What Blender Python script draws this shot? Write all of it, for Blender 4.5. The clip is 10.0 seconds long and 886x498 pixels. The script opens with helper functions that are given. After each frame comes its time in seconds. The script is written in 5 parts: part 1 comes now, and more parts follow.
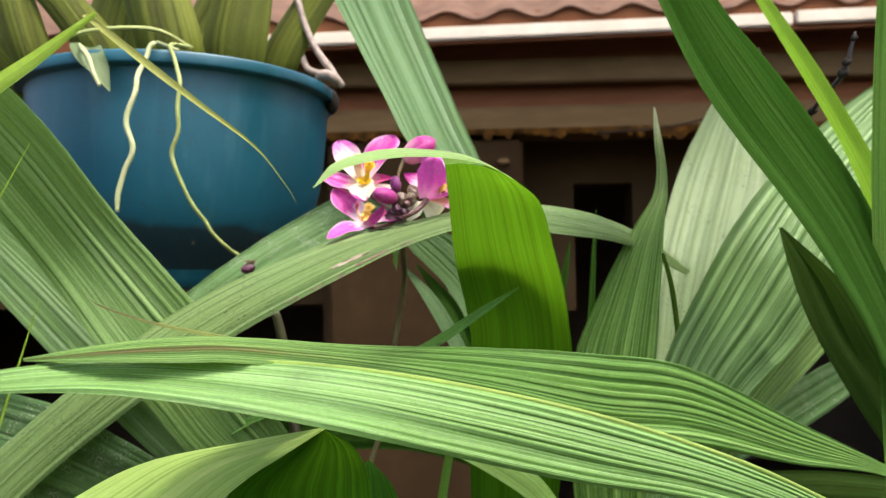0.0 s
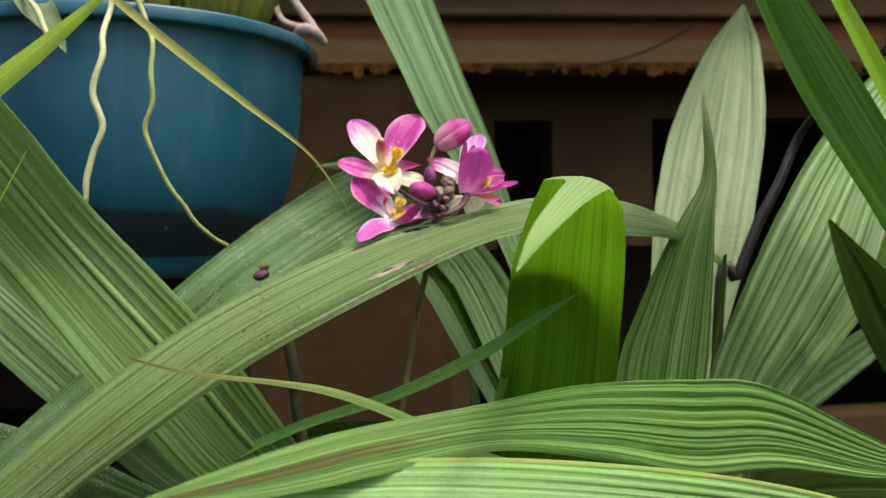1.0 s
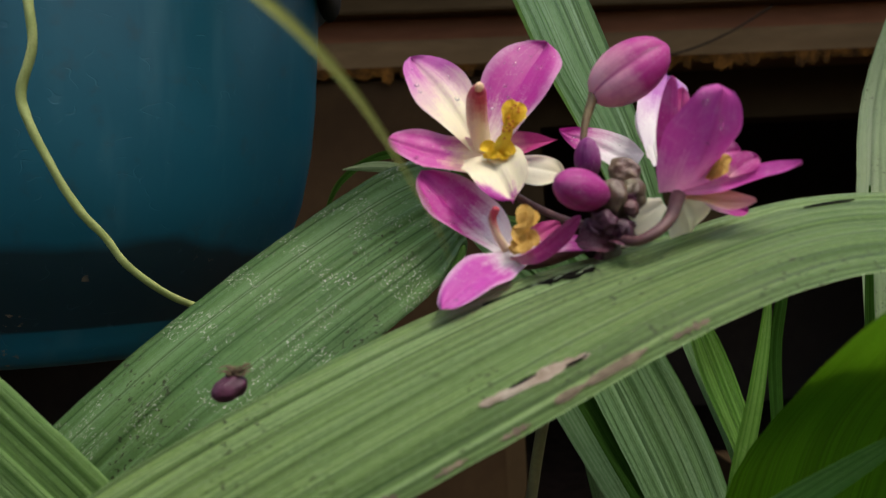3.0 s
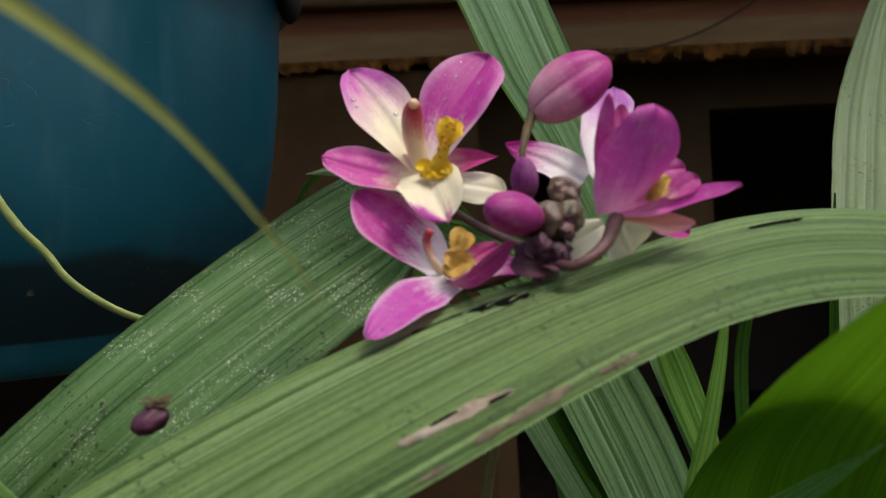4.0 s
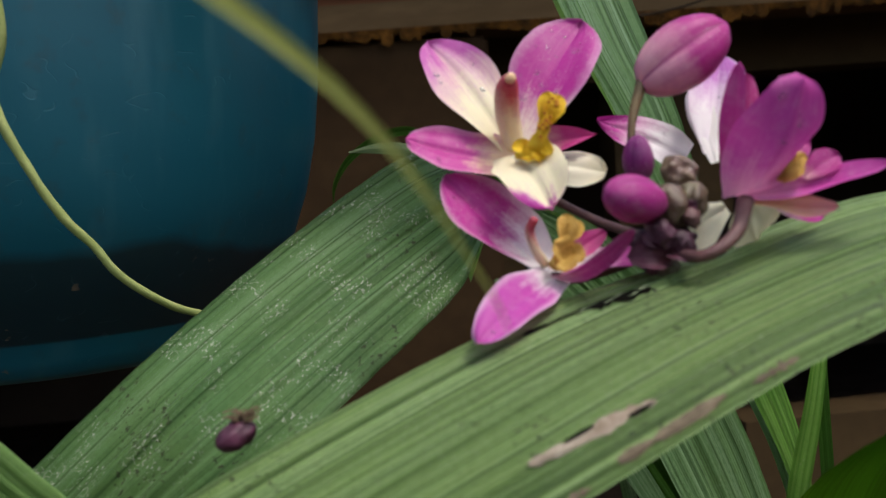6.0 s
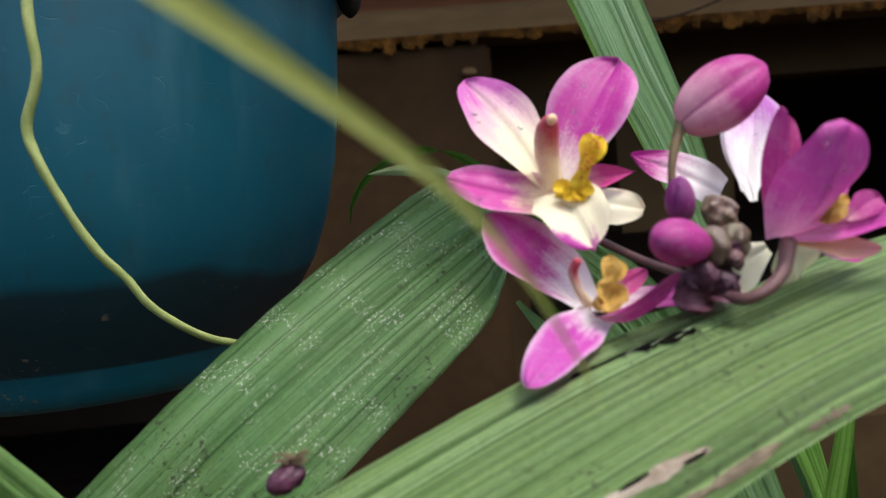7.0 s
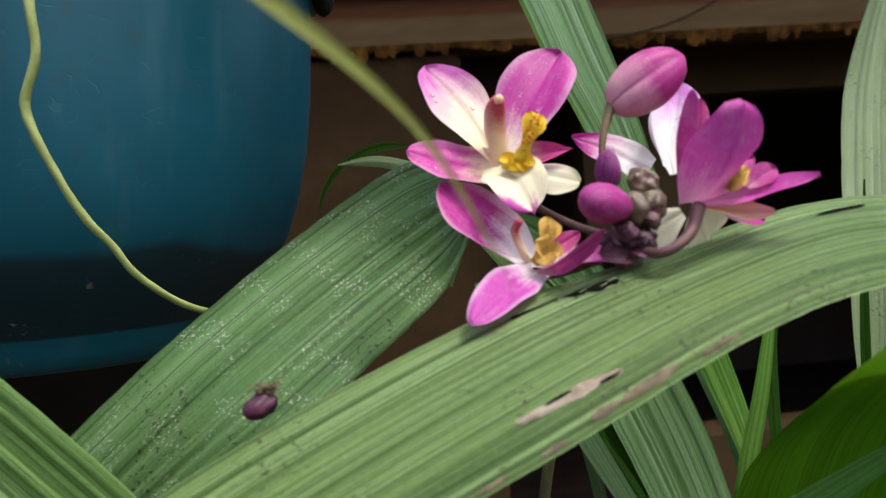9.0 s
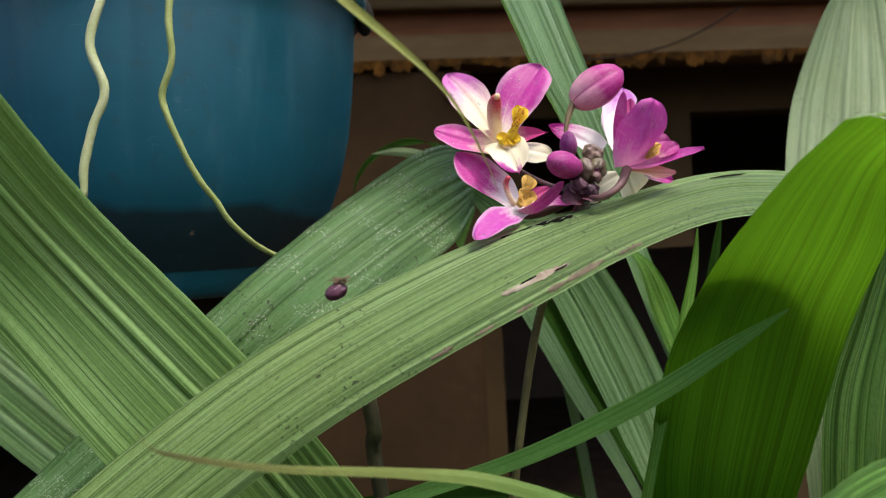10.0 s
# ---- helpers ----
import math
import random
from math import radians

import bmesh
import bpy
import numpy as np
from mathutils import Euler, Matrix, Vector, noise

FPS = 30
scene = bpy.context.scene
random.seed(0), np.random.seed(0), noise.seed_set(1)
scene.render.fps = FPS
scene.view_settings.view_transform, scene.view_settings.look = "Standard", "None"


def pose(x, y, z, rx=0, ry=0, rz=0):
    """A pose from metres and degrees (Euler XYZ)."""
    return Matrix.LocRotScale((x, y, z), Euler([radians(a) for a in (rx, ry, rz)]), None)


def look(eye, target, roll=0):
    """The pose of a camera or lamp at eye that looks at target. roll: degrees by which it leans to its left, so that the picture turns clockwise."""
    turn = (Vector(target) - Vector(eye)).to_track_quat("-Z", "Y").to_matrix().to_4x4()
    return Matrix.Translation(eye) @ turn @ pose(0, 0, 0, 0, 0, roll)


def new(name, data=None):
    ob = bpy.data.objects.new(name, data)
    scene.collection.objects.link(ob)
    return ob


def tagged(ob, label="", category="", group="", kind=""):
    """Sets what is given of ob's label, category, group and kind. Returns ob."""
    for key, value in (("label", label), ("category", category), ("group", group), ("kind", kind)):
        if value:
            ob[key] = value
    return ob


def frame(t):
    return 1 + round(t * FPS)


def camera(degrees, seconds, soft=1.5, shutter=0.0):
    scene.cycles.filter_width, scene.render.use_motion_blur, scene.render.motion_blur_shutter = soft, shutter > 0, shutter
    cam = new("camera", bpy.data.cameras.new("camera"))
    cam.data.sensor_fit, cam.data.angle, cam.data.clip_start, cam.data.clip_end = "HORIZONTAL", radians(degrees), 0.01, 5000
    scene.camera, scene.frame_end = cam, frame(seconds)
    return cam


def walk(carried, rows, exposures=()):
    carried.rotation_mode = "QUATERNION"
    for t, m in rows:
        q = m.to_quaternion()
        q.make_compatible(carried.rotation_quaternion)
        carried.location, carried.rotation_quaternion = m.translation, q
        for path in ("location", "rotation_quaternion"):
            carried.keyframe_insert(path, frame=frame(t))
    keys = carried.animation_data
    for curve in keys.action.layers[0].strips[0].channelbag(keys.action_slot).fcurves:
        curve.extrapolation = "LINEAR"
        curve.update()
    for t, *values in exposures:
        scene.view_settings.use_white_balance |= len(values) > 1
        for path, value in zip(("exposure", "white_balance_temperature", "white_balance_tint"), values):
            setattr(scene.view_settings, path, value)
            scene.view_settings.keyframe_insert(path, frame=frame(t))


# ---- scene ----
# seconds, eye x y z, yaw (to the left), pitch (up), roll
PATH = [
    (0, 0.0513, 0.0188, 0.6341, 1.77, 3.22, -0.9),
    (0.5, 0.0092, 0.0263, 0.6513, -3.74, 0.74, -0.45),
    (1, -0.0108, 0.0629, 0.6688, -5.91, -2.28, -1.24),
    (1.5, -0.0159, 0.111, 0.6845, -4.95, -3.56, -2.36),
    (2, -0.0221, 0.1735, 0.6888, -2.55, -3.3, -3.99),
    (2.2, -0.022, 0.1942, 0.6823, -2.27, -2.27, -4.28),
    (3.3, -0.0157, 0.2485, 0.6718, -4.63, -0.85, -3.26),
    (3.5, -0.0095, 0.2502, 0.6803, -4.78, -2.36, -3.81),
    (4, -0.0073, 0.2464, 0.6775, -4.13, -1.64, -3.43),
    (4.5, -0.0007, 0.2419, 0.6755, -3.18, -1.79, -3.25),
    (5, -0.0144, 0.2387, 0.6811, -2.54, -2.2, -3.66),
    (5.2, -0.0198, 0.243, 0.6807, -3.18, -2.92, -3.98),
    (6.3, -0.0221, 0.2634, 0.6831, -3.67, -3.71, -4.83),
    (6.5, -0.0214, 0.2617, 0.6868, -3.87, -3.43, -4.93),
    (7, -0.0289, 0.2612, 0.6884, -3.64, -3.41, -5.04),
    (7.5, -0.0251, 0.2627, 0.6914, -3.88, -2.73, -5.28),
    (8, -0.028, 0.2642, 0.6895, -4.03, -2.65, -5.39),
    (8.5, -0.0305, 0.259, 0.6875, -4.5, -2.35, -4.61),
    (8.8, -0.0308, 0.248, 0.6834, -5.23, -2.55, -4.24),
    (9, -0.0288, 0.2413, 0.6797, -5.78, -2.69, -4.1),
    (9.5, -0.0267, 0.2171, 0.6681, -5.89, -2.59, -3.6),
    (10, -0.0397, 0.1641, 0.664, -5.35, -1.62, -2.83),
]
cam = camera(56.47, 10.0, soft=1.2)


def aim(x, y, z, yaw, pitch, roll):
    ahead = Vector((-math.sin(radians(yaw)) * math.cos(radians(pitch)), math.cos(radians(yaw)) * math.cos(radians(pitch)), math.sin(radians(pitch))))
    return look((x, y, z), Vector((x, y, z)) + ahead, roll)


walk(cam, [(row[0], aim(*row[1:])) for row in PATH], [(0.0, 1.2, 6650, 10), (0.5, 0.71, 6750, 10), (1.0, 0.7, 6750, 10), (1.5, 0.54, 6950, 10), (2.0, 0.95, 6580, 10), (2.2, 0.74, 6500, 10), (3.3, -0.06, 6400, 10), (3.5, -0.07, 6360, 10), (4.0, -0.08, 6420, 10), (5.0, 0.02, 6400, 10), (6.3, 0.02, 6200, 10), (7.5, 0.66, 6050, 10), (8.5, 0.62, 6120, 10), (9.0, 0.46, 6220, 10), (9.5, 0.2, 6300, 10), (10.0, 0.55, 6350, 10)])

# a small phone lens: sharp a span away, soft close by
cam.data.dof.use_dof, cam.data.dof.focus_distance, cam.data.dof.aperture_fstop = True, 0.24, 25.0

# world, sun and exposure
SUN_UP, SUN_ROUND = 66.0, 138.0
world = bpy.data.worlds.new("sky")
scene.world = world
world.use_nodes = True
wn = world.node_tree.nodes
sky = wn.new("ShaderNodeTexSky")
sky.sky_type, sky.sun_disc = "NISHITA", False
sky.sun_elevation, sky.sun_rotation = radians(SUN_UP), radians(SUN_ROUND)
sky.air_density, sky.dust_density = 1.0, 6.0
world.node_tree.links.new(sky.outputs[0], wn["Background"].inputs[0])
wn["Background"].inputs[1].default_value = 0.19
sun = new("sun", bpy.data.lights.new("sun", "SUN"))
sun.data.energy, sun.data.angle, sun.data.color = 1.55, radians(7), (1.0, 0.96, 0.9)
sun.matrix_world = look((0, 0, 5), Vector((0, 0, 5)) - Vector((math.sin(radians(SUN_ROUND)) * math.cos(radians(SUN_UP)), math.cos(radians(SUN_ROUND)) * math.cos(radians(SUN_UP)), math.sin(radians(SUN_UP)))))


# ---- materials ----
class Nodes:
    """Wires one material."""

    def __init__(self, name):
        self.mat = bpy.data.materials.new(name)
        self.mat.use_nodes = True
        self.tree = self.mat.node_tree
        self.bsdf = self.tree.nodes["Principled BSDF"]
        self.out = self.tree.nodes["Material Output"]

    def put(self, kind):
        return self.tree.nodes.new("ShaderNode" + kind)

    def link(self, a, b):
        self.tree.links.new(a, b)

    def coords(self, which, scale):
        c, m = self.put("TexCoord"), self.put("Mapping")
        m.inputs["Scale"].default_value = scale
        self.link(c.outputs[which], m.inputs["Vector"])
        return m.outputs[0]

    def noise(self, vector, scale, detail=4.0, rough=0.55):
        n = self.put("TexNoise")
        n.inputs["Scale"].default_value, n.inputs["Detail"].default_value, n.inputs["Roughness"].default_value = scale, detail, rough
        self.link(vector, n.inputs["Vector"])
        return n.outputs["Fac"]

    def ramp(self, fac, stops):
        r = self.put("ValToRGB")
        while len(r.color_ramp.elements) < len(stops):
            r.color_ramp.elements.new(0.5)
        for e, (p, c) in zip(r.color_ramp.elements, stops):
            e.position, e.color = p, (*c, 1) if len(c) == 3 else (c[0], c[0], c[0], 1)
        self.link(fac, r.inputs[0])
        return r.outputs[0]

    def mix(self, fac, a, b, mode="MIX"):
        m = self.put("Mix")
        m.data_type, m.blend_type = "RGBA", mode
        for sock, v in ((m.inputs[0], fac), (m.inputs[6], a), (m.inputs[7], b)):
            if isinstance(v, (int, float)):
                sock.default_value = v
            elif isinstance(v, tuple):
                sock.default_value = (*v, 1)
            else:
                self.link(v, sock)
        return m.outputs[2]

    def calc(self, op, a, b=0.0):
        m = self.put("Math")
        m.operation = op
        for sock, v in ((m.inputs[0], a), (m.inputs[1], b)):
            if isinstance(v, (int, float)):
                sock.default_value = v
            else:
                self.link(v, sock)
        return m.outputs[0]

    def bump(self, height, strength, distance):
        b = self.put("Bump")
        b.inputs["Strength"].default_value, b.inputs["Distance"].default_value = strength, distance
        self.link(height, b.inputs["Height"])
        self.link(b.outputs[0], self.bsdf.inputs["Normal"])
        return b.outputs[0]

    def finish(self, color, rough=0.5, glow=0.0, glow_color=None, metal=0.0, spec=0.5):
        """glow: the share of light that passes through a thin blade."""
        if isinstance(color, tuple):
            self.bsdf.inputs["Base Color"].default_value = (*color, 1)
        else:
            self.link(color, self.bsdf.inputs["Base Color"])
        if isinstance(rough, (int, float)):
            self.bsdf.inputs["Roughness"].default_value = rough
        else:
            self.link(rough, self.bsdf.inputs["Roughness"])
        self.bsdf.inputs["Metallic"].default_value = metal
        self.bsdf.inputs["Specular IOR Level"].default_value = spec
        if glow:
            t, m = self.put("BsdfTranslucent"), self.put("MixShader")
            m.inputs[0].default_value = glow
            if glow_color is None:
                glow_color = color
            if isinstance(glow_color, tuple):
                t.inputs[0].default_value = (*glow_color, 1)
            else:
                self.link(glow_color, t.inputs[0])
            self.link(self.bsdf.outputs[0], m.inputs[1])
            self.link(t.outputs[0], m.inputs[2])
            self.link(m.outputs[0], self.out.inputs[0])
        return self.mat


def leaf_material(name, light, mid, dark, glow=0.25, glow_tint=(0.25, 0.5, 0.05), rough=0.42, specks=0.0, ends=None, bands=9.0, lines=0.022, spec=0.28, grain=1.0, veins=0.5, strip=None, dusty=1.0):
    """A pleated blade: u runs across it, v along it in metres. specks: share of mealy flecks; ends: colour of a dried tip (v from it)."""
    k = Nodes(name)
    light, mid, dark, glow_tint = (tuple(0.87 * v for v in c) for c in (light, mid, dark, glow_tint))
    fine = k.noise(k.coords("UV", (58, 4, 1)), 1.0, 6, 0.65)
    broad = k.noise(k.coords("UV", (bands, 1.6, 1)), 1.0, 3, 0.5)
    cloud = k.noise(k.coords("Object", (1, 1, 1)), 28, 4)
    col = k.ramp(broad, [(0.3, dark), (0.48, mid), (0.68, light)])
    col = k.mix(k.calc("MULTIPLY", k.ramp(fine, [(0.42, (0,)), (0.75, (1,))]), 0.45 * grain), col, light)
    col = k.mix(k.calc("MULTIPLY", k.ramp(fine, [(0.22, (1,)), (0.45, (0,))]), 0.6 * grain), col, dark)
    col = k.mix(k.calc("MULTIPLY", k.ramp(cloud, [(0.45, (0,)), (0.8, (1,))]), 0.22 * dusty), col, (0.16, 0.20, 0.04))
    # fine mottling and dust
    mottle = k.noise(k.coords("Object", (1, 1, 1)), 700, 4, 0.7)
    col = k.mix(k.calc("MULTIPLY", k.ramp(mottle, [(0.30, (1,)), (0.50, (0,))]), 0.30), col, dark)
    col = k.mix(k.calc("MULTIPLY", k.ramp(mottle, [(0.52, (0,)), (0.72, (1,))]), 0.28), col, light)
    dust = k.calc("MULTIPLY", k.ramp(k.noise(k.coords("Object", (1, 1, 1)), 1500, 2), [(0.66, (0,)), (0.71, (1,))]), k.ramp(k.noise(k.coords("Object", (1, 1, 1)), 60, 2), [(0.45, (0,)), (0.62, (1,))]))
    col = k.mix(k.calc("MULTIPLY", dust, 0.35 * dusty), col, (0.45, 0.47, 0.36))
    # small dark pits and pale rubbed spots
    pits = k.noise(k.coords("UV", (60, 420, 1)), 1.0, 2)
    worn_spot = k.ramp(k.noise(k.coords("Object", (1, 1, 1)), 75, 2), [(0.52, (0,)), (0.64, (1,))])
    col = k.mix(k.calc("MULTIPLY", k.ramp(pits, [(0.70, (0,)), (0.74, (1,))]), worn_spot), col, (0.025, 0.022, 0.012))
    if specks:
        meal = k.noise(k.coords("UV", (62, 1000, 1)), 1.0, 3, 0.7)
        patch = k.noise(k.coords("Object", (1, 1, 1)), 110, 3)
        spot = k.calc("MULTIPLY", k.ramp(meal, [(0.565, (0,)), (0.60, (1,))]), k.ramp(patch, [(0.50, (0,)), (0.58, (1,))]))
        col = k.mix(k.calc("MULTIPLY", spot, specks), col, (0.52, 0.55, 0.42))
        rot = k.noise(k.coords("UV", (30, 500, 1)), 1.3, 2)
        blot = k.ramp(k.noise(k.coords("Object", (1, 1, 1)), 48, 2), [(0.50, (0,)), (0.60, (1,))])
        col = k.mix(k.calc("MULTIPLY", k.ramp(rot, [(0.605, (0,)), (0.63, (1,))]), blot), col, (0.03, 0.025, 0.018))
    if ends:
        uv, sep = k.put("TexCoord"), k.put("SeparateXYZ")
        k.link(uv.outputs["UV"], sep.inputs[0])
        worn = k.calc("ADD", sep.outputs[1], k.calc("MULTIPLY", cloud, 0.05))
        gone = worn
        if strip:
            off = k.calc("ABSOLUTE", k.calc("SUBTRACT", sep.outputs[0], strip[0]))
            worn = k.calc("ADD", worn, k.ramp(off, [(strip[1] * 0.6, (0,)), (strip[1], (0.12,))]))
        col = k.mix(k.ramp(gone, [(ends[1] + 0.015, (1,)), (ends[1] + 0.075, (0,))]), col, ends[2])
        streaky = k.calc("ADD", worn, k.calc("MULTIPLY", k.calc("SUBTRACT", fine, 0.5), 0.22))
        streaky = k.calc("ADD", streaky, k.calc("MULTIPLY", k.calc("SUBTRACT", mottle, 0.5), 0.05))
        col = k.mix(k.ramp(streaky, [(ends[1] - 0.01, (0.95,)), (ends[1] + 0.034, (0,))]), col, ends[0])
    line = k.noise(k.coords("UV", (21, 1.1, 1)), 1.0, 2, 0.4)
    groove = k.ramp(k.calc("ABSOLUTE", k.calc("SUBTRACT", line, 0.5)), [(0.0, (1,)), (lines, (0,))])
    col = k.mix(k.calc("MULTIPLY", groove, 0.85), col, tuple(c * 0.7 for c in dark))
    # hair-thin darker veins
    hair = k.noise(k.coords("UV", (64, 1.3, 1)), 1.0, 2, 0.5)
    vein = k.ramp(k.calc("ABSOLUTE", k.calc("SUBTRACT", hair, 0.5)), [(0.0, (1,)), (0.03, (0,))])
    col = k.mix(k.calc("MULTIPLY", vein, veins), col, dark)
    k.bump(k.calc("SUBTRACT", k.calc("SUBTRACT", fine, groove), k.calc("MULTIPLY", vein, 0.5)), 0.45, 0.0008)
    # light that comes through shows the same stripes
    thin = k.mix(k.ramp(broad, [(0.34, (0,)), (0.64, (1,))]), tuple(0.78 * c for c in glow_tint), tuple(1.06 * c for c in glow_tint))
    thin = k.mix(k.calc("MULTIPLY", k.calc("MAXIMUM", groove, vein), 0.45 * veins), thin, tuple(0.4 * c for c in glow_tint))
    return k.finish(col, rough, glow, k.mix(0.55, col, thin), spec=spec)


SAGE = leaf_material("leaf_sage", (0.275, 0.432, 0.230), (0.160, 0.298, 0.112), (0.040, 0.105, 0.020), lines=0.032, veins=0.7)
SAGE_WARM = leaf_material("leaf_sage_warm", (0.250, 0.405, 0.140), (0.165, 0.305, 0.078), (0.060, 0.140, 0.022), lines=0.032, veins=0.7, bands=8, grain=0.8)
SMOOTH = leaf_material("leaf_smooth", (0.310, 0.460, 0.245), (0.215, 0.365, 0.140), (0.105, 0.220, 0.062), grain=0.6, veins=0.3, bands=11)
SAGE_OLD = leaf_material("leaf_old", (0.288, 0.428, 0.172), (0.205, 0.325, 0.092), (0.050, 0.105, 0.022), specks=0.12, bands=12, lines=0.038, veins=0.85)
RIBBED = leaf_material("leaf_ribbed", (0.262, 0.430, 0.170), (0.182, 0.335, 0.108), (0.066, 0.155, 0.032), bands=12, lines=0.034, veins=0.65, grain=0.6)
MIDGREEN = leaf_material("leaf_midgreen", (0.230, 0.440, 0.095), (0.125, 0.290, 0.040), (0.060, 0.170, 0.016), glow=0.3, bands=5, grain=0.5, spec=0.06)
STRAP = leaf_material("leaf_strap", (0.150, 0.300, 0.062), (0.085, 0.200, 0.030), (0.032, 0.095, 0.010), glow=0.25, bands=6, grain=0.6, lines=0.04, spec=0.06)
LANCE = leaf_material("leaf_lance", (0.270, 0.520, 0.140), (0.185, 0.410, 0.090), (0.080, 0.220, 0.036), glow=0.25, bands=7, grain=0.5, spec=0.06)
SAGE_MEALY = leaf_material("leaf_mealy", (0.165, 0.292, 0.118), (0.094, 0.200, 0.062), (0.028, 0.070, 0.020), specks=0.8, spec=0.18, grain=0.3, bands=6, veins=0.12)
# DIM: the shade low in the east clump is put into these greens
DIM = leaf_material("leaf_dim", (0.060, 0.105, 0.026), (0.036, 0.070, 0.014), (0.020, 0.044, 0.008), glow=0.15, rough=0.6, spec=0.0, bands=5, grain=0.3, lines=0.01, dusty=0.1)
# DEEP: dark green, lowered further to hold the shadow on the long east leaf
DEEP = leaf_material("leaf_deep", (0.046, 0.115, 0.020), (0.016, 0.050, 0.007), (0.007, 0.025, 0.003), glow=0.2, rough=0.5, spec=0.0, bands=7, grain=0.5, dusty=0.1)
FRESH = leaf_material("leaf_fresh", (0.038, 0.150, 0.009), (0.020, 0.098, 0.005), (0.008, 0.050, 0.002), glow=0.49, glow_tint=(0.220, 0.500, 0.012), bands=16, veins=0.8, grain=0.9, lines=0.03, dusty=0.1, spec=0.06)
FLAP = leaf_material("leaf_underside", (0.40, 0.55, 0.23), (0.30, 0.47, 0.15), (0.18, 0.34, 0.075), glow=0.3, rough=0.55, bands=12, grain=0.6)
LIGHT = leaf_material("leaf_light", (0.42, 0.56, 0.16), (0.34, 0.50, 0.11), (0.24, 0.40, 0.07), glow=0.3, rough=0.5)
LIME = leaf_material("leaf_lime", (0.310, 0.560, 0.030), (0.215, 0.450, 0.016), (0.125, 0.320, 0.008), glow=0.4, glow_tint=(0.464, 0.779, 0.032))
GREY = leaf_material("leaf_grey", (0.240, 0.318, 0.165), (0.168, 0.242, 0.108), (0.085, 0.145, 0.052), glow=0.15, specks=0.25, bands=9, lines=0.022, veins=0.6)
STRIPED = leaf_material("leaf_striped", (0.320, 0.535, 0.200), (0.205, 0.425, 0.100), (0.046, 0.145, 0.015), bands=15, lines=0.04, rough=0.38, grain=0.45, spec=0.45)
BROWN_TIP = leaf_material("leaf_brown_tip", (0.225, 0.400, 0.110), (0.112, 0.260, 0.038), (0.034, 0.110, 0.012), bands=15, lines=0.05, grain=0.6, veins=0.8, ends=((0.10, 0.062, 0.018), 0.078, (0.19, 0.335, 0.085)), strip=(0.57 + 31 * 1.37, 0.14))
DRY_TIP = leaf_material("leaf_dry_tip", (0.230, 0.400, 0.120), (0.165, 0.310, 0.066), (0.080, 0.165, 0.030), ends=((0.105, 0.066, 0.026), 0.050, (0.24, 0.30, 0.07)))
STRIPED_DARK = leaf_material("leaf_striped_dark", (0.21, 0.34, 0.095), (0.115, 0.22, 0.04), (0.035, 0.095, 0.012), bands=24, lines=0.05, rough=0.4)
PALE_TIP = leaf_material("leaf_pale_tip", (0.37, 0.60, 0.18), (0.22, 0.42, 0.085), (0.045, 0.125, 0.016), bands=22, lines=0.075, spec=0.15, ends=((0.70, 0.68, 0.52), 0.035, (0.27, 0.40, 0.13)))
DRYING = (BROWN_TIP, DRY_TIP, PALE_TIP)
GRASS = leaf_material("grass_green", (0.400, 0.600, 0.055), (0.285, 0.480, 0.032), (0.150, 0.300, 0.018), glow=0.35)
STRAW = leaf_material("grass_straw", (0.480, 0.530, 0.170), (0.370, 0.425, 0.095), (0.210, 0.220, 0.040), glow=0.3, glow_tint=(0.648, 0.623, 0.105))


